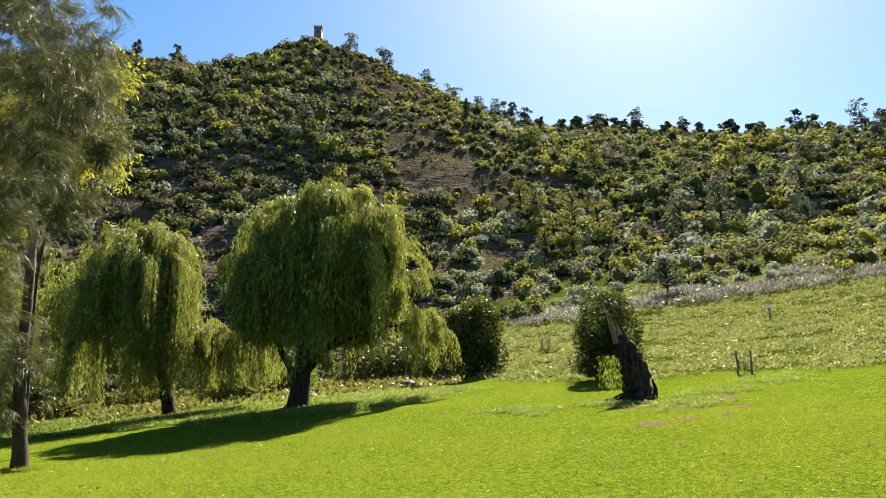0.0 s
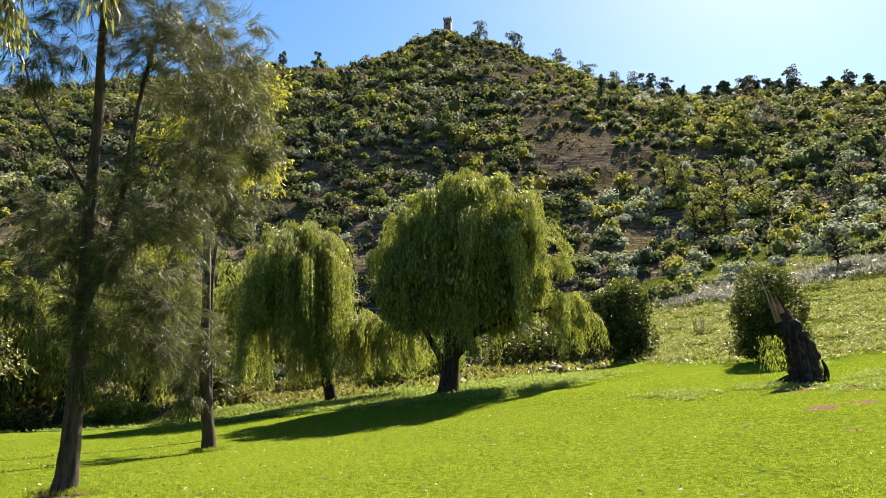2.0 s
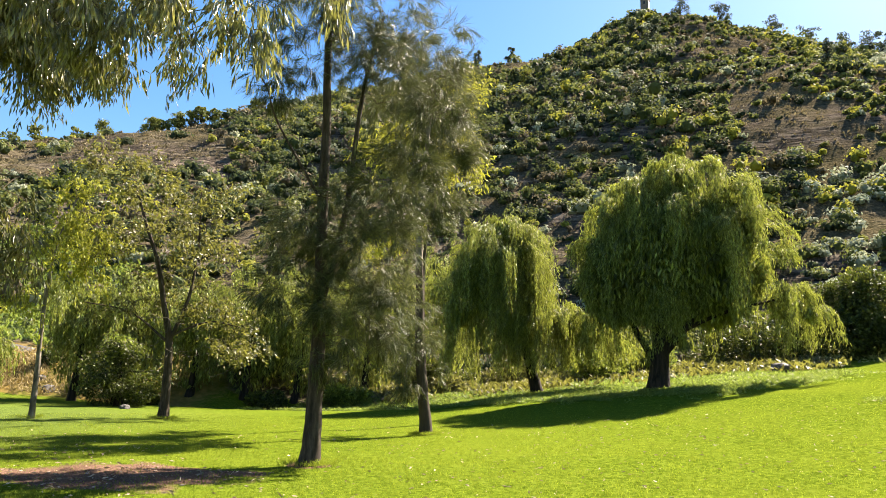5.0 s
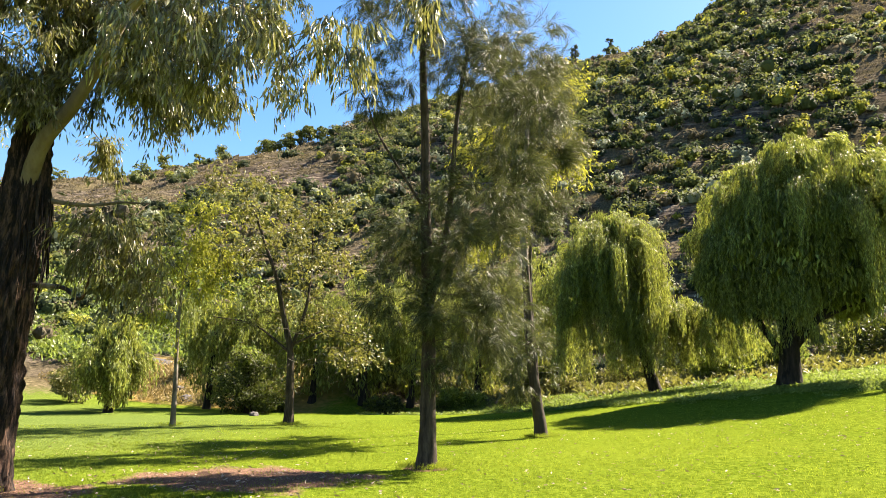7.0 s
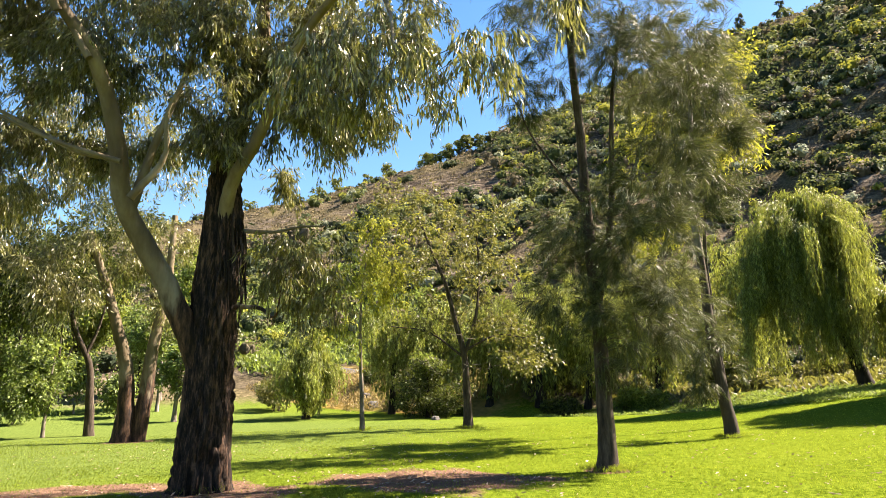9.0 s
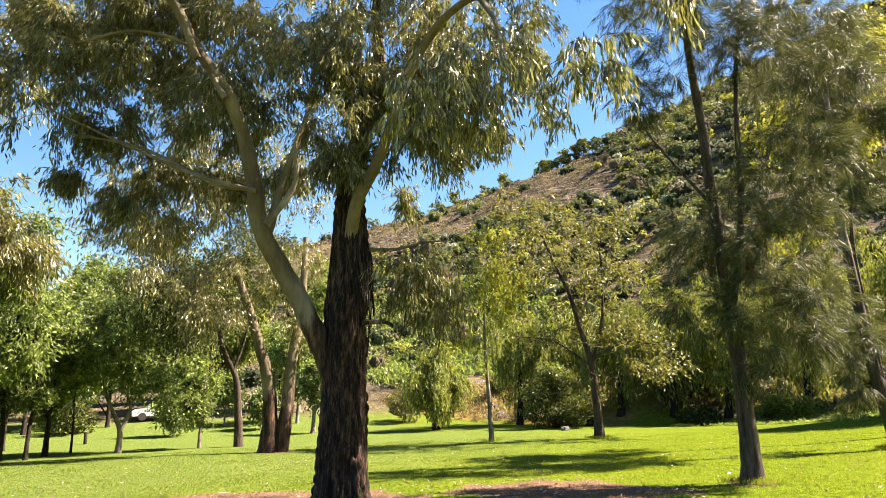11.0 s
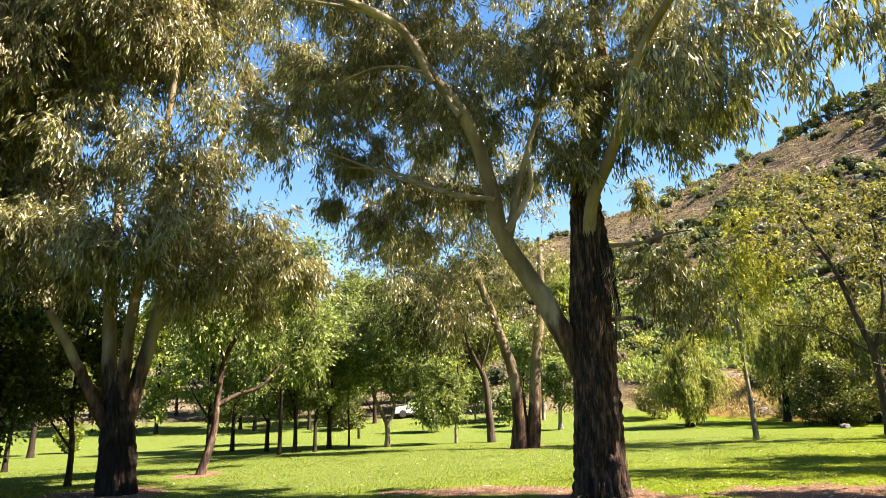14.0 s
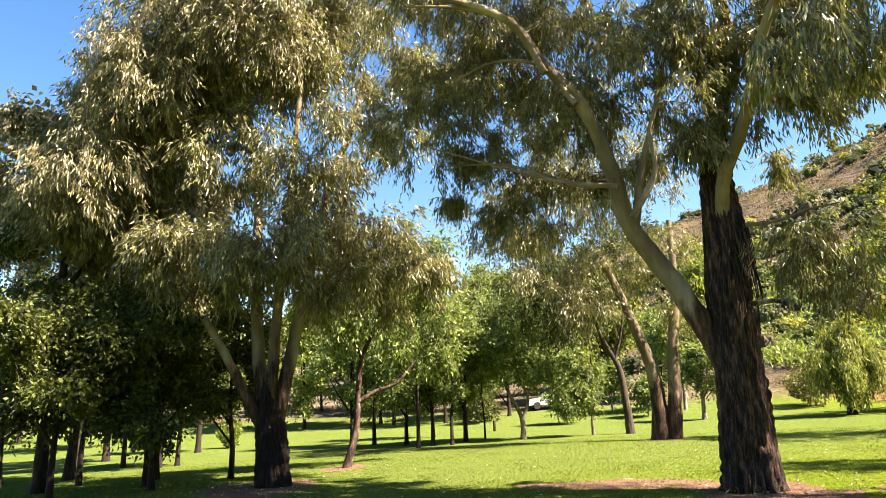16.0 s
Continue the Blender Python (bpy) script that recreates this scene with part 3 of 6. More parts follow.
def grow(wood, nodes, tips, thick=0.03, droop=0.0, sides=5, arch=0.15, fine=0.0075):
    """Branches that reach from the standing wood to each tip, nearest tips first, and thicken towards the wood with all that they carry."""
    stems = len(nodes)
    pos = np.zeros((stems + 5 * len(tips), 3))
    up = np.full(len(pos), -1)
    load = np.zeros(len(pos))
    pos[:stems] = [p for p, _ in nodes]
    rad = np.array([r for _, r in nodes])
    n, paths = stems, []
    near = np.min(np.linalg.norm(tips[:, None] - pos[None, :stems:3], axis=2), axis=1)
    for k in np.argsort(near):
        t = tips[k]
        d = pos[:n] - t
        cost = np.linalg.norm(d, axis=1) + 0.8 * np.maximum(0, d[:, 2])
        cost[:stems] *= 1.0
        j = int(np.argmin(cost))
        a = pos[j].copy()
        L = np.linalg.norm(t - a)
        if L < 0.04:
            continue
        bend = a + (t - a) * 0.5 + np.array([0, 0, arch * L]) + rng.normal(size=3) * 0.09 * L
        u = np.linspace(0, 1, 6)[:, None]
        line = (1 - u) ** 2 * a + 2 * u * (1 - u) * bend + u**2 * t
        pos[n:n + 5] = line[1:]
        up[n:n + 5] = [j, n, n + 1, n + 2, n + 3]
        paths.append([j, n, n + 1, n + 2, n + 3, n + 4])
        n += 5
    for path in paths:
        j = path[-1]
        while j >= stems:
            load[j] += 1
            j = up[j]
    size = np.zeros(len(pos))
    size[:stems] = rad
    for path in paths:
        r = np.minimum(fine * np.maximum(load[path], 1) ** 0.5, np.minimum(0.85 * size[path[0]], thick * 2.2))
        r = np.maximum(np.minimum.accumulate(r), fine * 0.6)
        size[path[1:]] = r[1:]
        wood.tube(pos[path], r, sides, cap=False)


def line_nodes(lines):
    return [(p, r) for pts, radii in lines for p, r in zip(pts, radii)]


def sprays(crown, tips, outward, per_tip, length, width, spread, hang, twigs=4):
    """Leaves strung along a few short twigs that leave each tip. hang: 0 stands out all ways, 1 hangs straight down."""
    k = len(tips) * twigs
    base = np.repeat(tips, twigs, 0)
    lead = rng.normal(size=(k, 3)) * 0.8 + np.repeat(outward, twigs, 0) * 0.5 + np.array([0, 0, -0.9]) * hang
    lead /= np.linalg.norm(lead, axis=1, keepdims=True)
    reach = spread * 2.6 * rng.uniform(0.6, 1.2, (k, 1))
    m = max(1, per_tip // twigs)
    n = k * m
    u = rng.uniform(0.05, 1, (n, 1))
    i = np.repeat(np.arange(k), m)
    at = base[i] + lead[i] * reach[i] * u + np.array([0, 0, -0.5]) * hang * reach[i] * u**2 + rng.normal(size=(n, 3)) * spread * 0.22
    way = rng.normal(size=(n, 3)) * (1 - hang) * 0.8 + lead[i] * 0.6 + np.array([0, 0, -1.0]) * hang * 1.6
    crown.leaves(at, way, length, width)


def tufts(crown, tips, outward, per_tip, length, width, twigs=3):
    """Whisks of long needles that fan from short twigs and droop."""
    k = len(tips) * twigs
    lead = rng.normal(size=(k, 3)) * 0.7 + np.repeat(outward, twigs, 0) * 0.7 + np.array([0, 0, -0.25])
    lead /= np.linalg.norm(lead, axis=1, keepdims=True)
    m = max(1, per_tip // twigs)
    i = np.repeat(np.arange(k), m)
    u = rng.uniform(0, 0.8, (len(i), 1))
    at = np.repeat(tips, twigs, 0)[i] + lead[i] * u * length * 1.2 + rng.normal(size=(len(i), 3)) * 0.012
    way = lead[i] + rng.normal(size=(len(i), 3)) * 0.24 + np.array([0, 0, -0.5])
    crown.leaves(at, way, length, width, curl=0.35)


def stem(build, pts, r0, r1, n=24, sides=14, wobble=0.06, flare=0.0, furrow=0.0):
    line = smooth_line(pts, n)
    u = np.linspace(0, 1, n)
    rad = r0 + (r1 - r0) * u**0.8 if np.isscalar(r1) else np.interp(u, np.linspace(0, 1, len(r1)), r1)
    if flare:
        rad = rad * (1 + flare * np.exp(-np.linalg.norm(line - line[0], axis=1) / (2.2 * r0)))
    line = line + rng.normal(size=line.shape) * (0.03 if not furrow else 0.0) * rad[:, None]
    build.tube(line, rad, sides if not furrow else 110, wobble if not furrow else 0.0, furrow=furrow)
    return line[2:], rad[2:]


def rooted(pts, sink=0.12):
    """The line with its foot set into the ground."""
    x, y, _ = pts[0]
    return [(x, y, zat(x, y) - sink)] + [tuple(p) for p in pts[1:]]


def tree(name, label, trunk_lines, clumps, tips, leaf, bark, leaves, category="tree", group="", hang=0.3, thick=0.03, arch=0.12, limb_bark=None, extra=(), shell=0.45, fine=0.0075, core=0):
    """A tree with a trunk, limbs, branches and a crown. trunk_lines: (points, foot radius, top radius[, flare]); leaves: (per tip, length, width, spread)."""
    base = rooted(trunk_lines[0][0])[0]
    root = thing(name, (base[0], base[1], base[2] + 0.12), label, category, group)
    lines = []
    for q, (pts, r0, r1, *fl) in enumerate(trunk_lines):
        b = Build()
        p = rooted(pts) if q == 0 else pts
        lines.append(stem(b, p, r0, r1, n=max(14, (6 if bark not in ("gum_trunk", "butt_trunk") or q else 22) * len(p)), flare=(fl[0] if fl else (0.35 if q == 0 else 0.0)), furrow=0.27 if bark in ("gum_trunk", "butt_trunk") and q == 0 else 0.0))
        part("trunk" if q == 0 else "limb", b, M[bark if q == 0 or not limb_bark else limb_bark], root, smooth=True)
    pts, out = in_clumps(clumps, tips, shell, 2 if leaf == "needle" else 6)
    pts[:, 2] = np.maximum(pts[:, 2], land(pts[:, 0], pts[:, 1]) + 0.15)
    wood = Build()
    grow(wood, line_nodes(lines)[4:], pts[::2] if leaf == "needle" else pts if math.hypot(base[0], base[1]) < 45 else pts[::3], thick, arch=arch, sides=5 if math.hypot(base[0], base[1]) < 20 else 3, fine=fine)
    part("bough", wood, M[limb_bark or bark], root, smooth=True)
    crown = Build()
    if leaf == "needle":
        tufts(crown, pts, out, leaves[0], leaves[1], leaves[2])
    else:
        sprays(crown, pts, out, leaves[0], leaves[1], leaves[2], leaves[3], hang)
    if core:
        q, _ = in_clumps([(c[0], c[1], c[2] - 0.2 * c[4], c[3] * 0.75, c[4] * 0.75) for c in clumps], core, 0.1)
        crown.leaves(q, rng.normal(size=q.shape) + np.array([0, 0, -0.5]), leaves[1] * 1.5, leaves[1] * 1.0)
    part("crown", crown, M[leaf], root)
    for leaf2, clumps2, tips2, leaves2, hang2 in extra:
        p2, o2 = in_clumps(clumps2, tips2, shell)
        w2, c2 = Build(), Build()
        grow(w2, line_nodes(lines)[4:], p2, thick, arch=arch)
        part("bough", w2, M[limb_bark or bark], root, smooth=True)
        sprays(c2, p2, o2, leaves2[0], leaves2[1], leaves2[2], leaves2[3], hang2)
        part("crown", c2, M[leaf2], root)
    return root


def willow(name, label, trunk_lines, clumps, strands, long, bark="dark_bark", leaf="willow_leaf", leafsize=(0.2, 0.04), group="willows by the creek", step_len=0.075, floor=0.25, bunch_of=22, mass=()):
    """A weeping willow: limbs, and bunches of strands that arch out of domes of branches and hang, leafy all along."""
    base = rooted(trunk_lines[0][0])[0]
    root = thing(name, (base[0], base[1], base[2] + 0.12), label, "tree", group)
    lines = []
    for q, (pts, r0, r1) in enumerate(trunk_lines):
        b = Build()
        p = rooted(pts) if q == 0 else pts
        lines.append(stem(b, p, r0, r1, n=20, flare=0.3 if q == 0 else 0))
        part("trunk" if q == 0 else "limb", b, M[bark], root, smooth=True)
    ends, out = in_clumps(clumps, strands // bunch_of, 0.55)
    up = out[:, 2] > -0.5
    ends, out = ends[up], out[up]
    wood = Build()
    grow(wood, line_nodes(lines)[4:], ends, 0.07, arch=0.3, sides=3)
    part("bough", wood, M[bark], root, smooth=True)
    m = len(ends)
    n = m * bunch_of
    which = np.repeat(np.arange(m), bunch_of)
    tips = ends[which] + rng.normal(size=(n, 3)) * np.array([0.17, 0.17, 0.1])
    lead = out * np.array([1, 1, 0]) + rng.normal(size=(m, 3)) * np.array([0.35, 0.35, 0])
    lead = lead[which] + rng.normal(size=(n, 3)) * np.array([0.2, 0.2, 0])
    L = long * (0.22 + rng.uniform(0, 1, m) ** 1.3)[which] * rng.uniform(0.45, 1.1, n)
    ground = land(tips[:, 0], tips[:, 1]) + floor + rng.uniform(0, 1.0, n)
    L = np.minimum(L, np.maximum(0.3, tips[:, 2] - ground))
    idx = np.repeat(np.arange(n), np.maximum(4, (L / step_len).astype(int)))
    u = rng.uniform(0, 1, len(idx)) ** 0.85 * L[idx]
    reach = rng.uniform(0.35, 0.95, m)[which][idx]
    sway = rng.normal(size=(m, 3))[which][idx] * np.array([0.07, 0.07, 0]) + rng.normal(size=(n, 3))[idx] * np.array([0.025, 0.025, 0]) + np.array([0.04, 0.0, 0])
    fall = u - 0.62 * (1 - np.exp(-u / 0.62)) * 1.25
    at = tips[idx] + lead[idx] * (reach * (1 - np.exp(-u / 0.55)))[:, None] + sway * u[:, None] + np.array([0, 0, -1.0]) * fall[:, None]
    at += rng.normal(size=at.shape) * 0.03
    way = np.array([0, 0, -1.0]) + rng.normal(size=at.shape) * 0.24 + lead[idx] * (1.3 * np.exp(-u / 0.5))[:, None]
    crown = Build()
    crown.leaves(at, way, leafsize[0], leafsize[1])
    core = [(c[0], c[1], c[2] - 0.6 * c[4], c[3] * 0.75, c[4] * 1.0) for c in clumps]
    p, _ = in_clumps(core, int(strands * 4.0), 0.1)
    crown.leaves(p, np.array([0, 0, -1.0]) + rng.normal(size=p.shape) * 0.4, 0.3, 0.08)
    for x, y, z, r, h, n in mass:
        p, _ = in_clumps([(x, y, z, r, h)], n, 0.3)
        p[:, 2] = np.maximum(p[:, 2], land(p[:, 0], p[:, 1]) + 0.4)
        crown.leaves(p, np.array([0, 0, -1.0]) + rng.normal(size=p.shape) * 0.35, 0.42, 0.12)
    part("crown", crown, M[leaf], root)
    return root


# the great rough-barked gum
GUM_TRUNK = [(-12.44, 3.74, 0), (-12.43, 3.76, 1.11), (-12.43, 3.78, 2.38), (-12.42, 3.8, 3.49), (-12.39, 3.86, 4.63), (-12.45, 3.86, 5.6), (-12.6, 4.0, 6.5), (-12.86, 4.34, 7.54), (-12.76, 4.58, 8.73), (-12.78, 4.55, 10.14), (-12.76, 4.59, 11.74)]
GUM_L = [(-12.5, 3.6, 2.1), (-12.49, 3.26, 2.83), (-12.5, 2.85, 3.61), (-12.41, 2.4, 4.27), (-12.28, 2.07, 4.8), (-12.02, 1.85, 5.64), (-11.87, 1.62, 6.38), (-11.62, 1.26, 7.08), (-11.5, 0.66, 7.81), (-11.25, 0.11, 8.57), (-11.08, -0.53, 8.88), (-11.0, -1.3, 9.1), (-11.2, -2.2, 9.5), (-11.5, -3.2, 10.2)]
GUM_R = [(-12.44, 3.84, 4.1), (-12.2, 3.8, 4.85), (-11.79, 3.76, 5.39), (-11.19, 3.93, 5.99), (-10.61, 4.03, 6.66), (-9.93, 4.08, 7.32), (-9.3, 4.3, 7.9), (-8.3, 4.4, 7.9), (-7.2, 4.1, 7.0), (-6.3, 3.7, 6.0), (-5.8, 3.4, 5.3)]
GUM_BL = [(-12.02, 1.85, 5.52), (-12.41, 1.41, 5.63), (-13.0, 0.8, 6.04), (-13.77, -0.09, 6.66), (-14.56, -1.33, 7.03)]
GUM_BM = [(-12.3, 2.15, 4.6), (-12.18, 2.53, 6.18), (-11.91, 2.73, 6.93), (-11.74, 2.96, 7.84)]
GUM_B3 = [(-11.36, 0.66, 7.55), (-11.22, 0.1, 8.58), (-11.06, -0.84, 8.87), (-10.82, -1.83, 8.85)]
GUM_B4 = [(-11.39, 1.18, 6.9), (-11.73, 0.51, 7.97), (-12.03, -0.3, 8.21), (-12.27, -1.24, 7.88)]
GUM_B5 = [(-11.53, 1.81, 5.31), (-12.15, 0.94, 5.66), (-12.7, -0.09, 6.19), (-13.14, -1.71, 6.95)]
GUM_B6 = [(-11.59, 2.01, 4.73), (-11.38, 2.46, 5.53), (-11.29, 2.42, 6.25), (-11.14, 2.6, 6.77)]
GUM_T1 = [(-12.3, 4.1, 4.61), (-11.5, 4.5, 4.48), (-10.82, 4.76, 4.48), (-10.38, 4.97, 4.43)]
GUM_T2 = [(-12.35, 4.0, 3.14), (-11.58, 4.31, 3.07), (-11.01, 4.37, 2.87), (-10.78, 4.38, 3.44)]
GUM_CLUMPS = [(-14.3, -1.5, 7.8, 1.4, 0.9), (-13.9, -0.2, 8.8, 1.7, 1.1), (-12.8, 1.2, 8.8, 1.4, 1.1), (-12.0, 2.7, 8.7, 1.3, 1.2), (-12.0, 4.4, 8.9, 1.4, 1.4), (-11.4, 5.8, 9.2, 1.4, 1.2), (-9.9, 6.2, 7.5, 1.0, 1.0), (-12.0, 5.7, 7.5, 1.1, 0.7), (-11.6, 3.3, 6.7, 0.9, 0.7), (-14.9, -0.2, 7.3, 1.5, 0.7),
              (-13.1, 2.6, 11.9, 3.2, 1.8), (-11.3, 5.9, 11.5, 2.7, 1.5), (-13.9, -0.6, 11.0, 2.8, 1.5), (-15.8, 0.9, 6.2, 1.5, 0.8), (-13.3, 5.0, 6.3, 0.8, 0.6), (-14.6, 2.5, 6.7, 0.8, 0.8)]
GUM_CLUMPS += [(-15.2, -0.9, 6.8, 0.8, 0.5), (-15.2, 0.4, 5.8, 0.7, 0.5), (-15.1, 1.6, 6.2, 0.9, 0.6), (-15.2, -1.7, 5.8, 0.6, 0.4), (-14.8, 2.8, 6.7, 0.8, 0.5)]
# the first clump is out of view, added to shade the ground and second gum
GUM_CLUMPS += [(-7.6, 1.2, 11.8, 2.4, 1.2), (-12.2, 4.6, 7.6, 1.2, 0.9), (-11.3, 4.9, 6.6, 0.9, 0.6), (-12.8, 2.9, 7.6, 1.2, 0.8), (-13.2, 1.4, 7.4, 1.2, 0.7), (-10.6, 5.4, 8.4, 1.3, 1.0)]
GUM_NEAR = [(-5.9, 2.6, 4.9, 0.7, 0.35), (-5.6, 3.2, 5.1, 0.7, 0.35), (-4.95, 3.7, 4.85, 0.35, 0.4), (-4.9, 4.0, 5.2, 0.4, 0.35), (-5.8, 3.4, 4.75, 0.4, 0.25), (-4.3, 4.6, 5.75, 0.25, 0.2)]
GUM_LOW = [(-10.4, 4.6, 3.6, 0.6, 0.7), (-10.6, 4.3, 3.9, 0.4, 0.6), (-10.2, 5.0, 3.2, 0.5, 0.4)]
tree("eucalyptus_tree", "large old gum with dark furrowed bark and pale forked limbs", [(GUM_TRUNK, 0.46, (0.42, 0.40, 0.385, 0.37, 0.34, 0.26, 0.22, 0.17, 0.13, 0.09, 0.05), 0.3), (GUM_L, 0.25, 0.015), (GUM_R, 0.15, 0.012), (GUM_BL, 0.06, 0.018), (GUM_B3, 0.07, 0.02), (GUM_B4, 0.06, 0.015), (GUM_B5, 0.045, 0.012), (GUM_B6, 0.07, 0.025), (GUM_BM, 0.1, 0.03), (GUM_T1, 0.05, 0.012), (GUM_T2, 0.055, 0.015)],
     # the two clumps added here are unseen overhead and shade the near sprays
     GUM_CLUMPS + [(-6.6, 5.6, 10.2, 2.0, 0.9), (-5.2, 6.4, 9.2, 1.6, 0.7)], 2150, "gum_leaf", "gum_trunk", (100, 0.16, 0.03, 0.2), hang=0.62, thick=0.05, limb_bark="gum_limb", fine=0.011,
     extra=[("gum_leaf", GUM_NEAR, 80, (48, 0.15, 0.024, 0.12), 0.75), ("olive_leaf", GUM_LOW, 50, (60, 0.15, 0.028, 0.18), 0.7)])

# the second gum, with several stems
G2 = [[(-17.93, -6.61, 0), (-17.9, -6.67, 0.78), (-17.89, -6.73, 1.89), (-17.9, -6.73, 2.71)],
      [(-17.87, -6.81, 1.07), (-17.33, -7.4, 2.52), (-16.88, -7.7, 3.37), (-16.45, -7.97, 4.05)],
      [(-17.89, -6.82, 0.99), (-17.93, -7.08, 3.58), (-18.04, -7.21, 5.47), (-18.34, -7.27, 7.7), (-18.55, -7.57, 9.73), (-18.44, -7.93, 12.68)],
      [(-17.9, -6.7, 0.99), (-17.65, -6.52, 3.54), (-17.41, -6.27, 5.31), (-17.18, -6, 6.81), (-16.93, -5.8, 8.32), (-16.94, -5.53, 11.18)],
      [(-17.93, -6.61, 0.99), (-18.07, -6.18, 3.25), (-18.31, -5.89, 4.83), (-18.55, -5.58, 6.33), (-18.79, -5.25, 8.27), (-19.21, -4.75, 9.86), (-19.49, -4.18, 12.08)]]
G2_CLUMPS = [(-18.14, -10.63, 11.03, 2.1, 1.8), (-18.14, -8.98, 12.53, 2.1, 1.8), (-17.39, -6.73, 12.38, 1.95, 1.65), (-18.74, -4.93, 12.83, 2.1, 1.65), (-19.04, -3.28, 10.88, 1.65, 1.5), (-16.94, -5.68, 9.68, 1.35, 1.35), (-17.09, -7.78, 8.78, 1.35, 1.2), (-18.74, -11.23, 8.33, 2.25, 1.65), (-18.74, -12.57, 9.83, 1.65, 1.95),
             (-16.79, -5.98, 5.94, 1.5, 1.05), (-18.89, -4.33, 6.54, 1.35, 1.05), (-19.79, -3.13, 5.34, 1.2, 0.9), (-16.79, -8.53, 5.64, 1.5, 1.05), (-18.14, -7.03, 15.83, 4.5, 1.8), (-20.69, -1.93, 12.53, 1.2, 1.5)]
G2_CLUMPS += [(-17.09, -7.18, 5.49, 1.5, 0.75), (-18.29, -5.08, 5.04, 1.5, 0.6), (-19.34, -3.43, 5.49, 1.2, 0.6), (-17.84, -5.38, 8.03, 1.5, 0.9)]
# upper crown clumps that get the leaf coloured as sunlit
G2_SUNLIT = [(-16.34, -11.38, 8.33, 1.65, 1.2), (-16.34, -10.03, 10.88, 1.65, 1.2), (-16.94, -8.98, 12.53, 2.25, 1.05)]
tree("eucalyptus_tree", "gum with a dark butt and several pale upright stems", [(G2[0], 0.40, (0.40, 0.40, 0.38, 0.33, 0.15), 0.25), (G2[1], 0.18, 0.082), (G2[2], 0.21, 0.075), (G2[3], 0.18, 0.060), (G2[4], 0.22, 0.075)],
     G2_CLUMPS, 2000, "gum_leaf", "butt_trunk", (96, 0.22, 0.042, 0.33), hang=0.55, thick=0.045, limb_bark="stem_limb", fine=0.011,
     extra=[("gum_leaf_sunlit", G2_CLUMPS[:3] + G2_CLUMPS[8:9] + G2_SUNLIT, 620, (110, 0.2, 0.038, 0.33), 0.6)])

# she-oak in the lawn, two stems
CAS = [[(-9.13, 10.63, 0), (-9.12, 10.64, 1.14), (-9.13, 10.63, 2.27), (-9.18, 10.59, 3.92), (-9.24, 10.54, 5.64), (-9.27, 10.52, 7.18), (-9.34, 10.46, 8.79), (-9.33, 10.46, 10.48), (-9.33, 10.46, 12.26)],
       [(-9.16, 10.62, 3.2), (-8.92, 10.8, 4.55), (-8.81, 10.89, 5.69), (-8.81, 11.02, 7.16), (-8.75, 11.18, 8.59), (-8.57, 11.44, 10.11)],
       [(-9.22, 10.5, 5.4), (-9.62, 9.94, 6.39), (-9.97, 9.61, 7.21), (-10.13, 9.45, 7.82), (-10.4, 9.16, 8.27)]]
CAS_CLUMPS = [(-8.5, 11.1, 4.3, 1.1, 0.8), (-9.6, 10.2, 3.9, 0.7, 1.1), (-9.3, 10.5, 5.0, 1.1, 0.6), (-8.1, 11.4, 5.9, 1.1, 0.7), (-7.6, 11.7, 7.0, 0.9, 0.8), (-7.3, 11.9, 7.9, 0.8, 0.8), (-7.9, 11.5, 8.8, 1.3, 0.8), (-7.3, 11.9, 9.9, 0.8, 0.7), (-8.8, 10.9, 9.2, 0.8, 0.8), (-9.7, 10.1, 9.3, 0.8, 1.1),
              (-10.2, 9.7, 8.2, 0.7, 0.7), (-8.6, 11.0, 3.0, 0.9, 0.9), (-9.2, 10.5, 2.4, 0.6, 0.7), (-8.0, 11.5, 3.3, 0.7, 0.9), (-9.1, 10.7, 11.4, 2.2, 1.3)]
tree("casuarina_tree", "slender she-oak with grey bark and feathery drooping needles", [(CAS[0], 0.175, 0.05, 0.5), (CAS[1], 0.085, 0.03), (CAS[2], 0.04, 0.012)],
     CAS_CLUMPS, 900, "needle", "grey_bark", (90, 0.34, 0.009, 0.15), hang=0.45, thick=0.022)

# thin curved she-oak behind it
THIN = [(-11.13, 18.69, 0), (-11.28, 18.61, 1.38), (-11.43, 18.52, 2.81), (-11.48, 18.48, 4.27), (-11.54, 18.45, 5.59), (-11.6, 18.41, 6.55), (-11.65, 18.34, 7.51), (-11.47, 18.43, 9.43), (-11.37, 18.52, 12.22)]
THIN_B = [(-11.62, 18.38, 6.82), (-11.81, 18.28, 7.51), (-12.3, 17.97, 7.87), (-12.77, 17.69, 8.12)]
THIN_CLUMPS = [(-11.37, 18.62, 7.93, 1.12, 0.84), (-10.91, 18.8, 8.96, 1.12, 1.12), (-11.93, 18.24, 7, 0.93, 0.56), (-11.74, 18.34, 11.01, 1.4, 1.4), (-10.53, 18.99, 10.45, 1.02, 1.21), (-11.56, 18.43, 13.15, 1.21, 1.21), (-11.65, 18.43, 2.81, 0.75, 1.12)]
tree("casuarina_tree", "thin she-oak with a bent pale trunk in the lawn", [(THIN[:5], 0.19, 0.12, 0.3), (THIN[4:], 0.12, 0.05), (THIN_B, 0.05, 0.015)], THIN_CLUMPS, 380, "needle", "grey_bark", (80, 0.44, 0.013, 0.24), hang=0.45, thick=0.025, limb_bark="pale_bark")
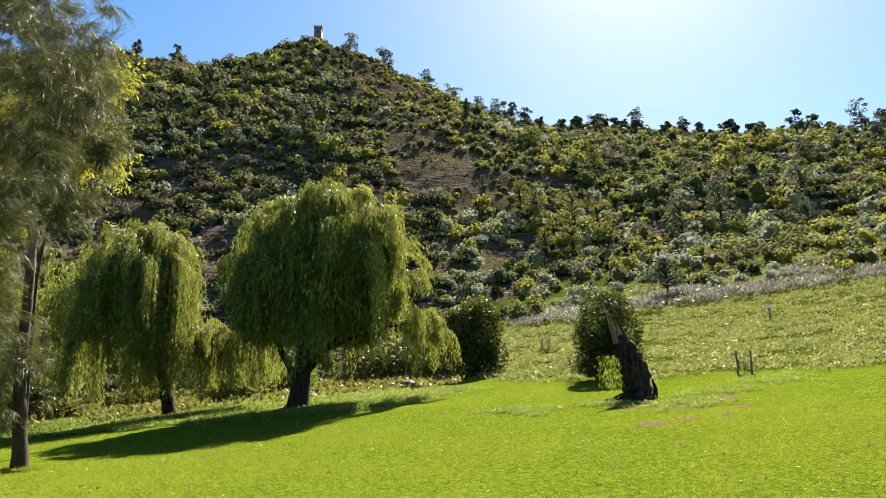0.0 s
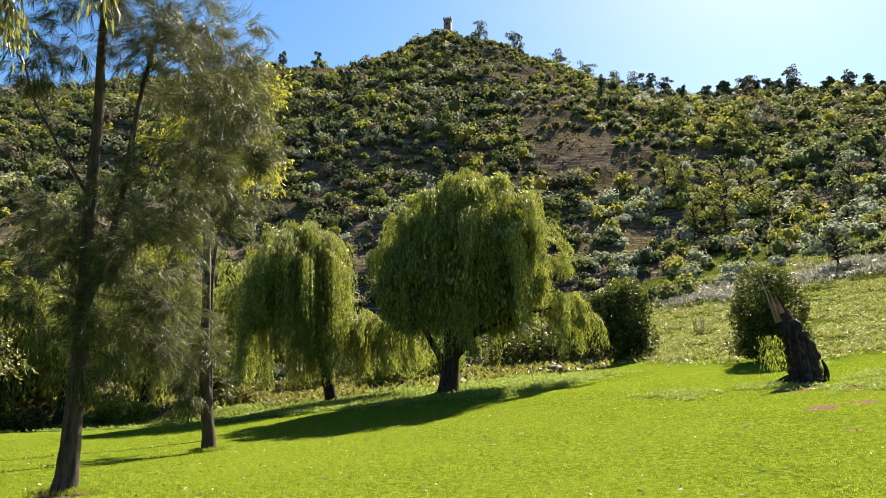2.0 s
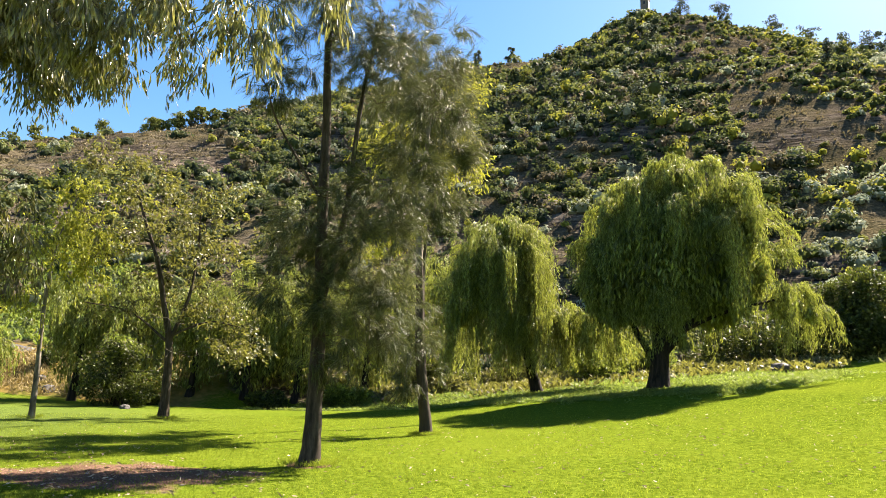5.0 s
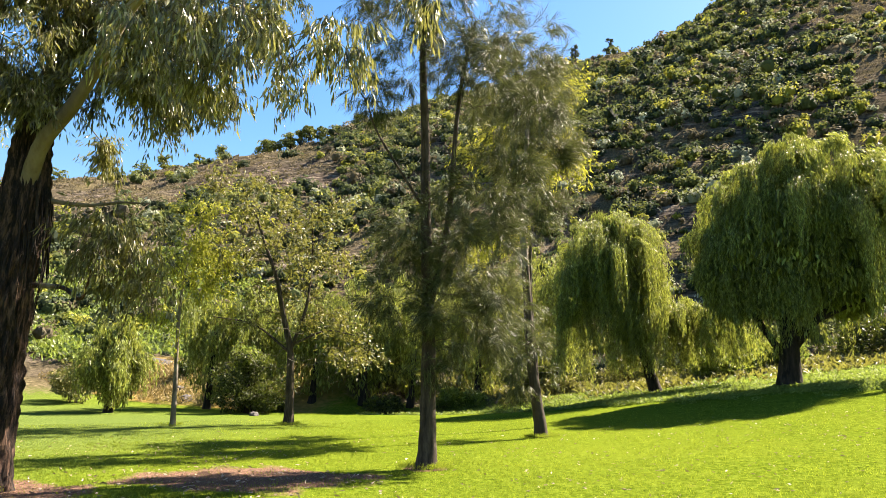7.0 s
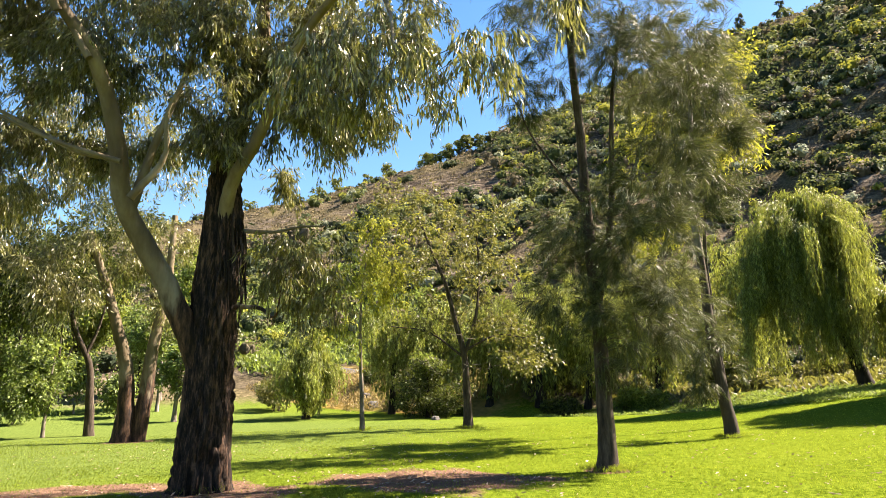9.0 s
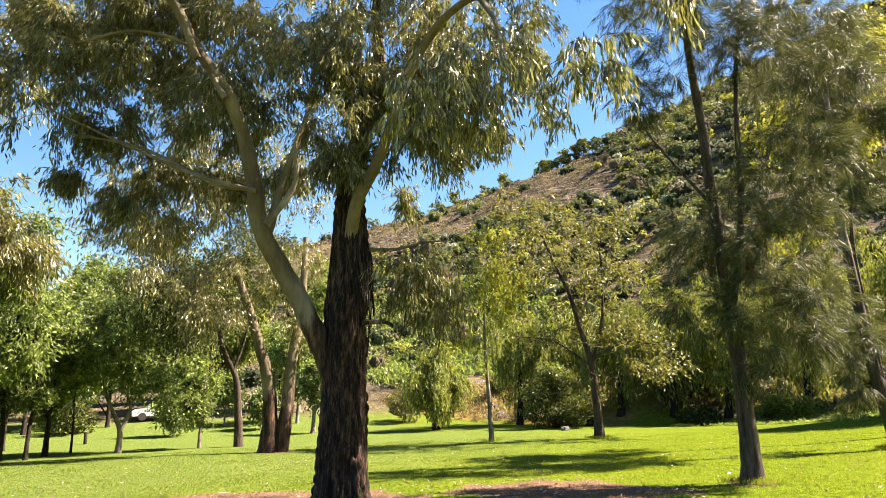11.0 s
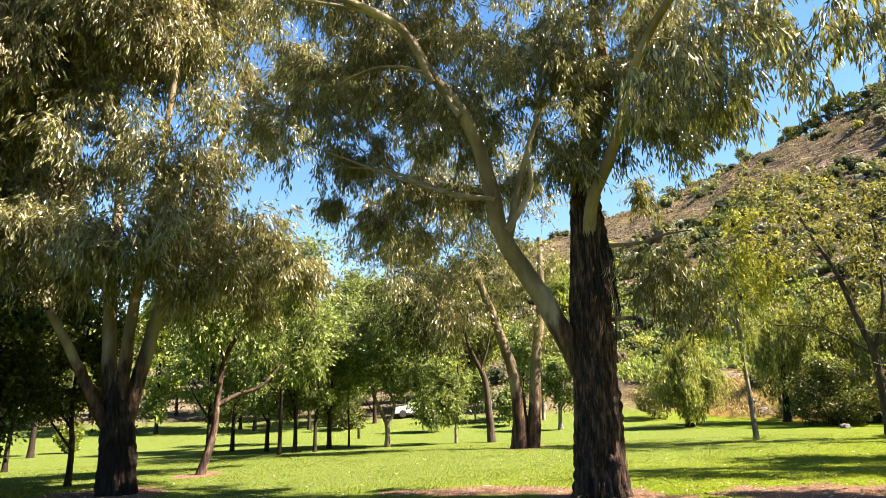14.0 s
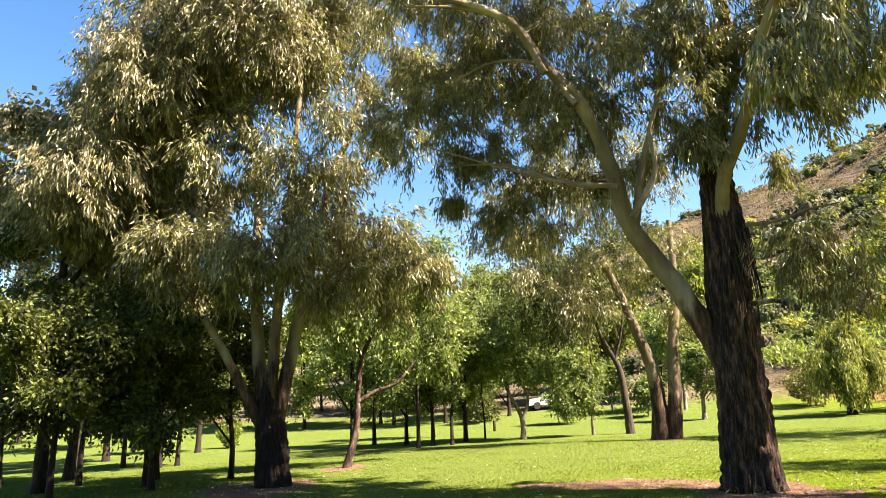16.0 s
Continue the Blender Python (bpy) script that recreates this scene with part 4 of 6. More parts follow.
WAT = [[(-13.35, 22.4, 0), (-13.5, 22.3, 3), (-13.6, 22.2, 7), (-13.0, 22.5, 11)]]
WAT_CLUMPS = [(-12.2, 22.7, 13.3, 0.9, 1.1), (-12.5, 22.5, 10.1, 1.0, 1.1), (-11.8, 22.9, 9.0, 0.4, 0.4), (-14.8, 21.1, 10.7, 1.1, 1.0), (-15.2, 20.8, 7.8, 1.1, 0.9), (-13.3, 22.1, 11.2, 1.4, 1.4)]
tree("wattle_tree", "slim tree with bright yellow-green leaves", [(WAT[0], 0.1, 0.04)], WAT_CLUMPS, 260, "yellow_leaf", "grey_bark", (44, 0.2, 0.06, 0.3), hang=0.4)

# young open-crowned trees
SAP = [[(-23.2, 18.54, 0), (-23.23, 18.52, 1.62), (-23.29, 18.43, 3.2), (-23.5, 18.17, 4.55), (-23.74, 17.86, 6.16), (-24.12, 17.36, 7.76), (-24.48, 16.86, 9.36)],
       [(-23.29, 18.45, 3.06), (-22.94, 18.83, 4.7), (-22.85, 19.01, 6.68), (-22.94, 18.92, 9.53)], [(-23.29, 18.45, 3.32), (-22.25, 19.7, 4.01), (-21.48, 20.47, 3.84)], [(-23.29, 18.4, 3.06), (-24.32, 17.2, 4.18), (-25.35, 15.99, 4.44)]]
SAP_CLUMPS = [(-24.58, 16.68, 9.35, 1.81, 1.55), (-23.03, 18.75, 10.22, 2.07, 1.47), (-23.54, 18.06, 7.37, 3.28, 1.55), (-24.67, 16.59, 5.3, 1.47, 1.47), (-21.99, 19.96, 5.73, 1.72, 1.47), (-21.39, 20.56, 3.58, 1.98, 1.03), (-23.11, 18.66, 5.04, 1.47, 1.03)]
sapling = tree("gum_sapling", "open-crowned young tree with sparse olive leaves", [(SAP[0], 0.2, 0.04, 0.4), (SAP[1], 0.09, 0.03), (SAP[2], 0.06, 0.02), (SAP[3], 0.06, 0.02)], SAP_CLUMPS, 400, "olive_leaf", "grey_bark", (30, 0.17, 0.08, 0.2), hang=0.2, thick=0.05, fine=0.012)
dead, _ = in_clumps([(-21.82, 18.58, 2.71, 1.64, 0.6), (-24.67, 17.54, 2.89, 1.64, 0.69), (-23.29, 18.23, 4.18, 1.38, 0.69), (-21.22, 19.44, 2.11, 0.86, 0.43)], 60, 0.1)
twigs = Build()
grow(twigs, [(np.array(SAP[0][2]) + np.array([0, 0, 0.25 * k]), 0.07) for k in range(6)], dead, 0.05, arch=-0.08, sides=4, fine=0.011)
part("bough", twigs, M["pale_bark"], sapling, "bare pale dead branches", smooth=True)
POLE = [(-25.87, 14.87, 0), (-25.9, 14.83, 1.63), (-25.94, 14.77, 3.11), (-25.95, 14.74, 5.06), (-25.88, 14.87, 6.86), (-25.67, 15.19, 8.48)]
POLE_CLUMPS = [(-25.5, 15.43, 8.56, 1.31, 1.31), (-25.91, 14.78, 6.59, 1.56, 1.56), (-25.99, 14.69, 4.21, 0.74, 1.07), (-25.5, 15.51, 6.51, 1.23, 1.23)]
tree("gum_sapling", "slim straight young tree with a pale stem", [(POLE, 0.12, 0.03, 0.2)], POLE_CLUMPS, 150, "yellow_leaf", "pale_bark", (30, 0.2, 0.07, 0.3), hang=0.4, thick=0.02)

# willows
W1 = [[(-7.17, 34.17, 0.00), (-7.01, 34.20, 3.73), (-7.01, 34.20, 5.42), (-6.80, 34.24, 7.74), (-6.34, 34.33, 10.17)], [(-7.01, 34.19, 3.51), (-5.42, 34.43, 5.51), (-3.67, 34.67, 8.69)], [(-7.09, 34.19, 3.03), (-8.37, 33.79, 5.51), (-8.93, 33.63, 8.69)], [(-7.01, 34.19, 4.31), (-3.99, 34.43, 5.74), (-1.59, 34.75, 6.38)]]
W1_CLUMPS = [(-5.81, 34.34, 13.00, 1.50, 0.96), (-7.74, 33.98, 12.12, 1.36, 0.88), (-3.87, 34.63, 11.96, 1.36, 0.88), (-8.89, 33.70, 11.00, 1.01, 0.88), (-9.82, 33.41, 9.57, 1.01, 0.96), (-2.93, 34.70, 10.61, 1.01, 1.12), (-6.60, 34.20, 10.77, 2.29, 1.35), (-4.51, 34.56, 10.05, 2.01, 1.35), (-8.53, 33.77, 8.53, 1.50, 1.35), (-2.29, 34.70, 8.45, 0.58, 1.04), (-1.43, 34.83, 6.70, 1.04, 0.80), (-0.32, 34.83, 5.90, 0.56, 0.40), (-10.40, 33.20, 7.66, 0.79, 0.64), (-7.57, 34.03, 6.94, 1.75, 0.88), (-4.78, 34.51, 7.18, 1.75, 0.88)]
willow("willow_tree", "big weeping willow with a dark leaning trunk and backlit crown", [(W1[0], 0.48, 0.17), (W1[1], 0.2, 0.07), (W1[2], 0.2, 0.07), (W1[3], 0.13, 0.05)], W1_CLUMPS, 6600, 5.0, leafsize=(0.22, 0.032), step_len=0.07,
       mass=[(-7.0, 34.6, 8.4, 3.1, 3.2, 13000), (-4.6, 35.2, 7.6, 2.3, 2.4, 8000), (-9.0, 34.2, 7.6, 2.0, 2.4, 7000)])
W2 = [[(-14.20, 36.42, 0.00), (-14.57, 36.23, 2.89), (-15.49, 35.96, 6.12), (-16.23, 35.68, 9.34)], [(-14.94, 36.14, 4.27), (-16.78, 35.22, 6.21), (-18.07, 34.76, 7.50)]]
W2_CLUMPS = [(-15.97, 35.59, 11.56, 1.02, 0.65), (-16.90, 35.15, 10.91, 1.10, 0.74), (-15.15, 35.97, 10.73, 0.71, 0.83), (-17.66, 34.72, 9.99, 0.78, 0.74), (-17.97, 34.59, 8.15, 0.71, 0.83), (-16.16, 35.46, 9.62, 1.88, 1.20), (-14.71, 36.16, 8.61, 0.86, 1.01), (-17.09, 35.03, 8.52, 1.10, 0.92), (-18.22, 34.46, 6.49, 0.71, 0.74), (-15.09, 35.97, 6.67, 1.02, 0.92), (-13.00, 36.79, 6.12, 1.29, 0.83), (-11.34, 37.34, 5.56, 1.20, 0.65), (-15.12, 35.96, 5.47, 1.20, 0.83)]
willow("willow_tree", "smaller weeping willow with trailing bright strands", [(W2[0], 0.34, 0.11), (W2[1], 0.15, 0.055)], W2_CLUMPS, 4200, 7.0, leafsize=(0.22, 0.034), step_len=0.075,
       mass=[(-16.0, 36.6, 8.0, 1.3, 2.0, 1800)])
for x, y, top, r, strands, long in ((-42.1, 26.8, 9.0, 2.4, 330, 5.0), (-39.3, 28.8, 9.0, 2.5, 330, 5.0), (-36.4, 31.2, 8.6, 2.5, 330, 5.2), (-33.4, 33.0, 9.0, 2.5, 330, 5.2), (-30.8, 35.0, 9.2, 2.4, 330, 5.0),
                                  (-27.5, 38.0, 10.0, 2.6, 380, 5.5), (-23.8, 42.7, 11.0, 2.3, 330, 6.0), (-41.3, 19.7, 6.4, 1.35, 520, 6.5), (-30.5, 42.5, 9.5, 2.6, 300, 5.0), (-34.5, 38.5, 9.0, 2.6, 300, 5.0)):
    g = zat(x, y)
    willow("willow_tree", "dense weeping willow with long strands near the ground", [([(x, y, g), (x + 0.2, y, g + 2), (x, y + 0.2, g + top * 0.75)], 0.25, 0.1)],
           [(x, y, g + top - 1.6, r * 0.8, 1.5), (x - 0.8, y + 0.4, g + top - 3, r, 1.8), (x + 0.8, y - 0.3, g + top - 3.2, r, 1.8)], int(strands * 1.7), long, leafsize=(0.23, 0.062), step_len=0.12, bunch_of=14, mass=[(x, y + 0.5, g + top * 0.45, r * 0.85, top * 0.4, 2200)])


# trees of the park
def park_tree(name, label, x, y, h, r, leaf="park_leaf", bark="grey_bark", foot=0.14, lean=(0.0, 0.0), bare=0.3, tips=110, group="trees of the park", hang=0.25, per=42, fork=False, size=None):
    """A spreading tree of height h and crown radius r, with a clear stem below."""
    g = zat(x, y)
    far = math.hypot(x, y)
    size = size or max(0.13, far * 0.0044)
    top = (x + lean[0] * h, y + lean[1] * h, g + h * 0.86)
    mid = (x + lean[0] * h * 0.4 + rng.uniform(-0.15, 0.15), y + lean[1] * h * 0.4 + rng.uniform(-0.15, 0.15), g + h * 0.42)
    low = (x + lean[0] * h * 0.12, y + lean[1] * h * 0.12, g + h * 0.16)
    lines = [([(x, y, g), low, mid, top], foot, foot * 0.3)]
    for k in range(3 if fork else 2):
        a = rng.uniform(0, 2 * math.pi)
        f0 = bare * 0.75 + 0.1 * k
        s0 = (x + (mid[0] - x) * min(1, f0 / 0.42), y + (mid[1] - y) * min(1, f0 / 0.42), g + h * f0)
        lines.append(([s0, (s0[0] + 0.35 * r * math.cos(a), s0[1] + 0.35 * r * math.sin(a), s0[2] + h * 0.14), (s0[0] + 0.7 * r * math.cos(a), s0[1] + 0.7 * r * math.sin(a), s0[2] + h * 0.32)], foot * (0.7 if fork else 0.45), foot * 0.15))
    clumps = []
    for k in range(14):
        u = rng.uniform(bare + 0.06, 0.95)
        w = r * math.sin(math.pi * min(0.97, max(0.12, (u - bare) / (1.04 - bare)))) ** 0.6
        a = rng.uniform(0, 2 * math.pi)
        q = rng.uniform(0.2, 0.75) * w
        clumps.append((top[0] * u + x * (1 - u) + q * math.cos(a), top[1] * u + y * (1 - u) + q * math.sin(a), g + h * u, r * rng.uniform(0.2, 0.42), h * rng.uniform(0.05, 0.1)))
    return tree(name, label, lines, clumps, tips, leaf, bark, (per, size, size * 0.5, size * 2.0), group=group, hang=hang, thick=foot * 0.25, core=int(tips * 10))


tree("eucalyptus_tree", "twin-stemmed gum with peeling red butt and pale upper stems", [([(-28.95, 6.01, 0), (-28.94, 6.05, 1.18), (-28.97, 5.91, 2.83), (-29.05, 5.55, 4.06), (-29.14, 5.09, 5.57), (-29.3, 4.2, 8)], 0.36, 0.12, 0.3),
     ([(-28.84, 6.5, -0.2), (-28.78, 6.7, 1.62), (-28.75, 6.84, 3.5), (-28.67, 7.14, 5.41), (-28.63, 7.29, 8.93)], 0.34, 0.12)],
     [(-29.6, 1.5, 10.8, 1.8, 1.0), (-29.7, 0.3, 9.0, 1.8, 1.2), (-29.5, 2.9, 8.8, 1.8, 1.4), (-29.4, 3.7, 6.4, 1.8, 1.2), (-29.0, 5.7, 7.5, 1.5, 1.4), (-28.7, 7.2, 8.2, 1.4, 1.5), (-29.6, 1.7, 7.1, 1.8, 0.9), (-28.5, 7.8, 5.2, 1.2, 1.2), (-29, 5.5, 11, 2.4, 1.5), (-29, 4.5, 13.5, 3.2, 1.6)],
     620, "gum_leaf", "twin_limb", (55, 0.2, 0.05, 0.34), hang=0.5, thick=0.05, limb_bark="twin_limb")
tree("eucalyptus_tree", "leaning gum with red flaking bark and one low side branch", [([(-23.45, -5.91, 0), (-23.54, -5.54, 0.97), (-23.55, -5.46, 2.1), (-23.58, -5.26, 3.45), (-23.68, -4.78, 4.44), (-23.76, -4.28, 5.24), (-23.92, -3.8, 6.53)], 0.14, 0.045, 0.35),
     ([(-23.55, -5.46, 1.85), (-23.66, -4.89, 2.17), (-23.76, -4.17, 2.41), (-23.92, -3.43, 3.21)], 0.09, 0.03), ([(-23.57, -5.27, 3.21), (-23.55, -5.64, 4.31), (-23.67, -5.77, 5.54)], 0.07, 0.03)],
     [(-23.92, -4.54, 5.91, 1.35, 0.98), (-24.16, -2.69, 6.65, 1.23, 1.23), (-23.79, -5.52, 4.8, 1.23, 0.74), (-24.78, -3.18, 4.07, 1.35, 0.74), (-23.55, -6.5, 5.3, 1.23, 0.98), (-24.04, -5.03, 7.51, 1.6, 1.11)],
     340, "park_leaf", "red_bark", (70, 0.18, 0.065, 0.34), hang=0.4)
tree("gum_tree", "tall leaning grey trunk with a dark spreading crown", [([(-35.09, 5.94, 0), (-35.1, 5.85, 1.16), (-35.14, 5.63, 3.16), (-35.24, 5.06, 4.36), (-35.3, 4.6, 6)], 0.23, 0.08, 0.1), ([(-35.15, 5.5, 3.4), (-35.1, 5.9, 4.6), (-35.1, 6.2, 6)], 0.1, 0.04)],
     [(-35.4, 3.6, 7.0, 2.0, 1.0), (-35.5, 1.8, 6.4, 1.8, 0.9), (-35.2, 5.5, 7.4, 2.0, 1.2), (-35.3, 3.4, 5.2, 1.5, 0.7), (-36, 2.5, 8.4, 2.2, 1.2), (-35.2, 5.5, 9.5, 2.6, 1.2)], 380, "dark_leaf", "grey_bark", (55, 0.22, 0.07, 0.4), hang=0.4, thick=0.05)
tree("gum_tree", "white-barked forked tree standing alone in the lawn", [([(-36.0, 0.62, 0), (-36.0, 0.62, 0.7), (-36.05, 0.1, 1.9), (-36.1, -0.4, 3.2)], 0.15, 0.06, 0.2), ([(-36.0, 0.6, 0.6), (-36.0, 1.0, 1.6), (-36.0, 0.6, 3.0), (-36, 0.9, 4.5)], 0.1, 0.03)],
     [(-36.2, -0.4, 4.2, 1.3, 0.9), (-36.0, 1.0, 5.2, 1.3, 1.0), (-36.1, 2.0, 2.9, 0.9, 0.6), (-36.2, 1.4, 3.6, 1.1, 0.7), (-36.3, 0, 6.3, 1.3, 0.9)], 200, "park_leaf", "pale_bark", (50, 0.2, 0.07, 0.34), hang=0.3)

DARK_TREE, LIGHT_TREE = "tall park tree with a dark bare stem and crown coloured as shaded", "leafy park tree with bright sunlit foliage"
# dark leaf colour puts the shade into these crowns
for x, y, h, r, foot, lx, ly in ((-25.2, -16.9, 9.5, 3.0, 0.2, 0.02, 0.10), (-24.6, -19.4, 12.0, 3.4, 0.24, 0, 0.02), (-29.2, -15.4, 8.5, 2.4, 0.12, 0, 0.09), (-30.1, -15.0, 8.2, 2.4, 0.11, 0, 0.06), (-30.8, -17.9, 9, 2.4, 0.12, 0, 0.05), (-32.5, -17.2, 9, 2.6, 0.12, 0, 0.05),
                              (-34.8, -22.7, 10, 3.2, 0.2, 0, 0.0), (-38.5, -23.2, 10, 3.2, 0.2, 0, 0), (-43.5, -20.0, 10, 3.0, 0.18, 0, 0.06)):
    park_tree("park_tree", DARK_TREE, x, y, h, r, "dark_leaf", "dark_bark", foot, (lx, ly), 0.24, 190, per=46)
# low crowns also get dark leaves in place of deep shade
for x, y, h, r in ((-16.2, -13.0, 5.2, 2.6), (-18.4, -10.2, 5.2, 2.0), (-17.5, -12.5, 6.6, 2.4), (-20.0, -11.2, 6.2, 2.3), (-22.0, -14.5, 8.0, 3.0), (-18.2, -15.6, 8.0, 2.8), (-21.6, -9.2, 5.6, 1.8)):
    park_tree("park_tree", "low tree with its crown coloured dark as in deep shade", x, y, h, r, "dark_leaf", "dark_bark", 0.1, (0, 0.04), 0.26, 200, per=54)
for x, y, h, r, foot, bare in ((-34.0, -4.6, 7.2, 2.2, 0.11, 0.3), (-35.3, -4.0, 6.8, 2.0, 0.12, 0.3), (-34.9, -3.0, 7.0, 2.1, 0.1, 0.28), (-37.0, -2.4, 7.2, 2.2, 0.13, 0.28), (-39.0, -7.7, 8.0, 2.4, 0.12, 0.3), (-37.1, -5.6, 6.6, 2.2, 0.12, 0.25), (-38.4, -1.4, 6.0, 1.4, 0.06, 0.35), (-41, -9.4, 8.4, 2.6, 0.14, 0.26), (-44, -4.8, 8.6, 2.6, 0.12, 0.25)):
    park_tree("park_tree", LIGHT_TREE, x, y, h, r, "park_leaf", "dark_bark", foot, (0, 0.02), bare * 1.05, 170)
for x, y, h, r in ((-60.8, -17.9, 10.4, 4.2), (-62.2, -13.6, 11.2, 4.1), (-59.4, -9.6, 11.0, 4.0), (-58.0, -5.0, 11.4, 3.8), (-60.2, 0.4, 10.8, 4.0), (-66.8, -1.5, 12.0, 4.4), (-64.8, 5.4, 10.4, 4.0), (-71, -9, 12.5, 4.6), (-75, -20, 13, 5), (-72, 6.5, 11, 4.4), (-80, 12, 11, 4.6), (-84, 0.5, 12, 5), (-88, -14, 13, 5), (-66, -27, 11, 4.5), (-76, -36, 13, 5.5), (-52, -33, 11, 4.2), (-60, -44, 13, 5)):
    park_tree("park_tree", "broad tree on the far side of the park lawn", x, y, h * 1.18, r, "fresh_leaf" if rng.random() < 0.5 else "park_leaf", "dark_bark", 0.16, (0, 0), 0.08, 170, hang=0.2, per=36)
for k in range(34):
    a, d = radians(rng.uniform(-118, -72)), rng.uniform(62, 120)
    x, y = d * math.sin(a), d * math.cos(a)
    if abs(math.degrees(a) + 87) < 3.5 and d < 100:
        continue
    park_tree("park_tree", "leafy tree in the belt behind the park", x, y, rng.uniform(7, 12.5), rng.uniform(3, 4.6), ("fresh_leaf", "park_leaf", "park_leaf", "olive_leaf")[k % 4], "dark_bark", 0.15, (0, 0), 0.05, 62, hang=0.2, per=28)
for x, y, h, r, foot in ((-36.0, 4.2, 4.2, 1.5, 0.09), (-46.2, 12.8, 5.2, 1.8, 0.16), (-51.6, 10.4, 2.8, 0.9, 0.04), (-50.2, 4.3, 3.0, 1.3, 0.05), (-55, 14, 8, 3, 0.15), (-62, 16, 9, 3.4, 0.16), (-56.5, 8.6, 4.0, 1.4, 0.08)):
    park_tree("park_tree", "small pale-stemmed tree in the lawn", x, y, h, r, "park_leaf", "pale_bark", foot, (0, 0.04), 0.34, 110)
# these crowns use the sun-coloured gum leaf throughout
for x, y, h, r in ((-19.6, -14.2, 12.5, 3.6), (-22.8, -12.4, 11.5, 3.2)):
    park_tree("eucalyptus_tree", "tall gum with drooping foliage coloured pale as sunlit", x, y, h, r, "gum_leaf_sunlit", "dark_bark", 0.2, (0.02, 0.03), 0.5, 320, hang=0.6, per=80, size=0.17)


def hill_tree(name, label, x, y, h, r, leaf, group, flat=0.5, bare=0.3):
    """A far tree: stem, a few boughs and a crown of many uneven lobes."""
    g = zat(x, y)
    root = thing(name, (x, y, g), label, "tree", group)
    b = Build()
    b.tube(smooth_line([(x, y, g - 0.3), (x + 0.1 * r, y, g + h * 0.4), (x, y, g + h * 0.85)], 8), np.linspace(0.05 * h * 0.5, 0.06, 8), 7, 0.1)
    part("trunk", b, M["dark_bark"], root, smooth=True)
    crown, wood = Build(), Build()
    far = math.hypot(x, y)
    for k in range(26):
        u = rng.uniform(bare, 0.97)
        w = r * math.sin(math.pi * min(0.95, max(0.3, (u - bare) / (1.08 - bare)))) ** 0.5 * rng.uniform(0.25, 0.85)
        a = rng.uniform(0, 2 * math.pi)
        c = (x + w * math.cos(a), y + w * math.sin(a), g + h * u)
        q = r * rng.uniform(0.18, 0.42)
        crown.scales(c, (q, q, q * flat), 44, max(0.16, far * 0.0014), low=-0.6)
        wood.tube([(x, y, g + h * u * 0.8), ((x + c[0]) / 2, (y + c[1]) / 2, g + h * u * 0.92), c], [0.12, 0.08, 0.04], 4, cap=False)
    part("bough", wood, M["dark_bark"], root)
    part("crown", crown, M[leaf], root)
    return root

# ---------------- shrubs, far trees and small things ----------------
def bush(name, label, clumps, count, size, leaf, group="", stems=True):
    x, y = float(np.mean([c[0] for c in clumps])), float(np.mean([c[1] for c in clumps]))
    g = zat(x, y)
    root = thing(name, (x, y, g), label, "shrub", group)
    b, w = Build(), Build()
    lumps = [(c[0] + rng.uniform(-0.6, 0.6) * c[3], c[1] + rng.uniform(-0.6, 0.6) * c[3], c[2] + rng.uniform(-0.55, 0.6) * c[4], c[3] * rng.uniform(0.3, 0.62), c[4] * rng.uniform(0.3, 0.62)) for c in clumps for _ in range(9)]
    p, o = in_clumps(lumps, int(count * 1.7), 0.6)
    keep = p[:, 2] > land(p[:, 0], p[:, 1])
    p, o = p[keep], o[keep]
    b.leaves(p, o * 0.8 + rng.normal(size=p.shape) * 0.7 + np.array([0, 0, -0.2]), size, size * 0.55)
    part("foliage", b, M[leaf], root)
    for k in range(5):
        c = clumps[k % len(clumps)]
        q = np.array([x, y, g - 0.1]) + rng.normal(size=3) * np.array([0.15, 0.15, 0])
        w.tube(smooth_line([q, (q + np.array(c[:3])) / 2 + rng.normal(size=3) * 0.15, np.array(c[:3])], 7), np.linspace(0.06, 0.02, 7), 5)
    part("stem", w, M["dark_bark"], root, smooth=True)
    return root


bush("shrub", "large dark glossy shrub beside the lawn", [(2.2, 46.9, 7.7, 2.4, 2.4), (3.3, 45.9, 6.0, 1.2, 1.5), (1.8, 46.5, 5.6, 2.2, 1.8)], 8000, 0.22, "dark_leaf")
bush("shrub", "dark spreading shrub behind the willow", [(-0.9, 48.0, 6.2, 2.8, 2.8), (-3.4, 49.9, 5.6, 2.5, 2.1), (-5.5, 49.5, 4.5, 2.2, 1.8)], 5200, 0.26, "dark_leaf")
bush("shrub", "round dark bush behind the broken stump", [(8.6, 36.0, 6.5, 2.0, 1.9), (7.6, 35.8, 5.1, 1.2, 1.4), (9.1, 36.2, 4.9, 1.8, 1.5), (8.0, 36.0, 4.2, 1.4, 1.0)], 12000, 0.15, "dark_leaf")
bush("shrub", "rounded dark leafy bush at the lawn edge", [(-35.3, 24.4, 1.5, 2.0, 1.7), (-34.9, 24.8, 2.9, 1.2, 0.9), (-33.6, 25.4, 1.2, 1.3, 1.3)], 4200, 0.18, "dark_leaf")
# lighter leaf colour makes the top of the dark bush look sunlit
bush("shrub", "sunlit yellow-green top growth of a bush", [(-35.2, 24.9, 3.4, 1.0, 0.7)], 700, 0.16, "fresh_leaf")
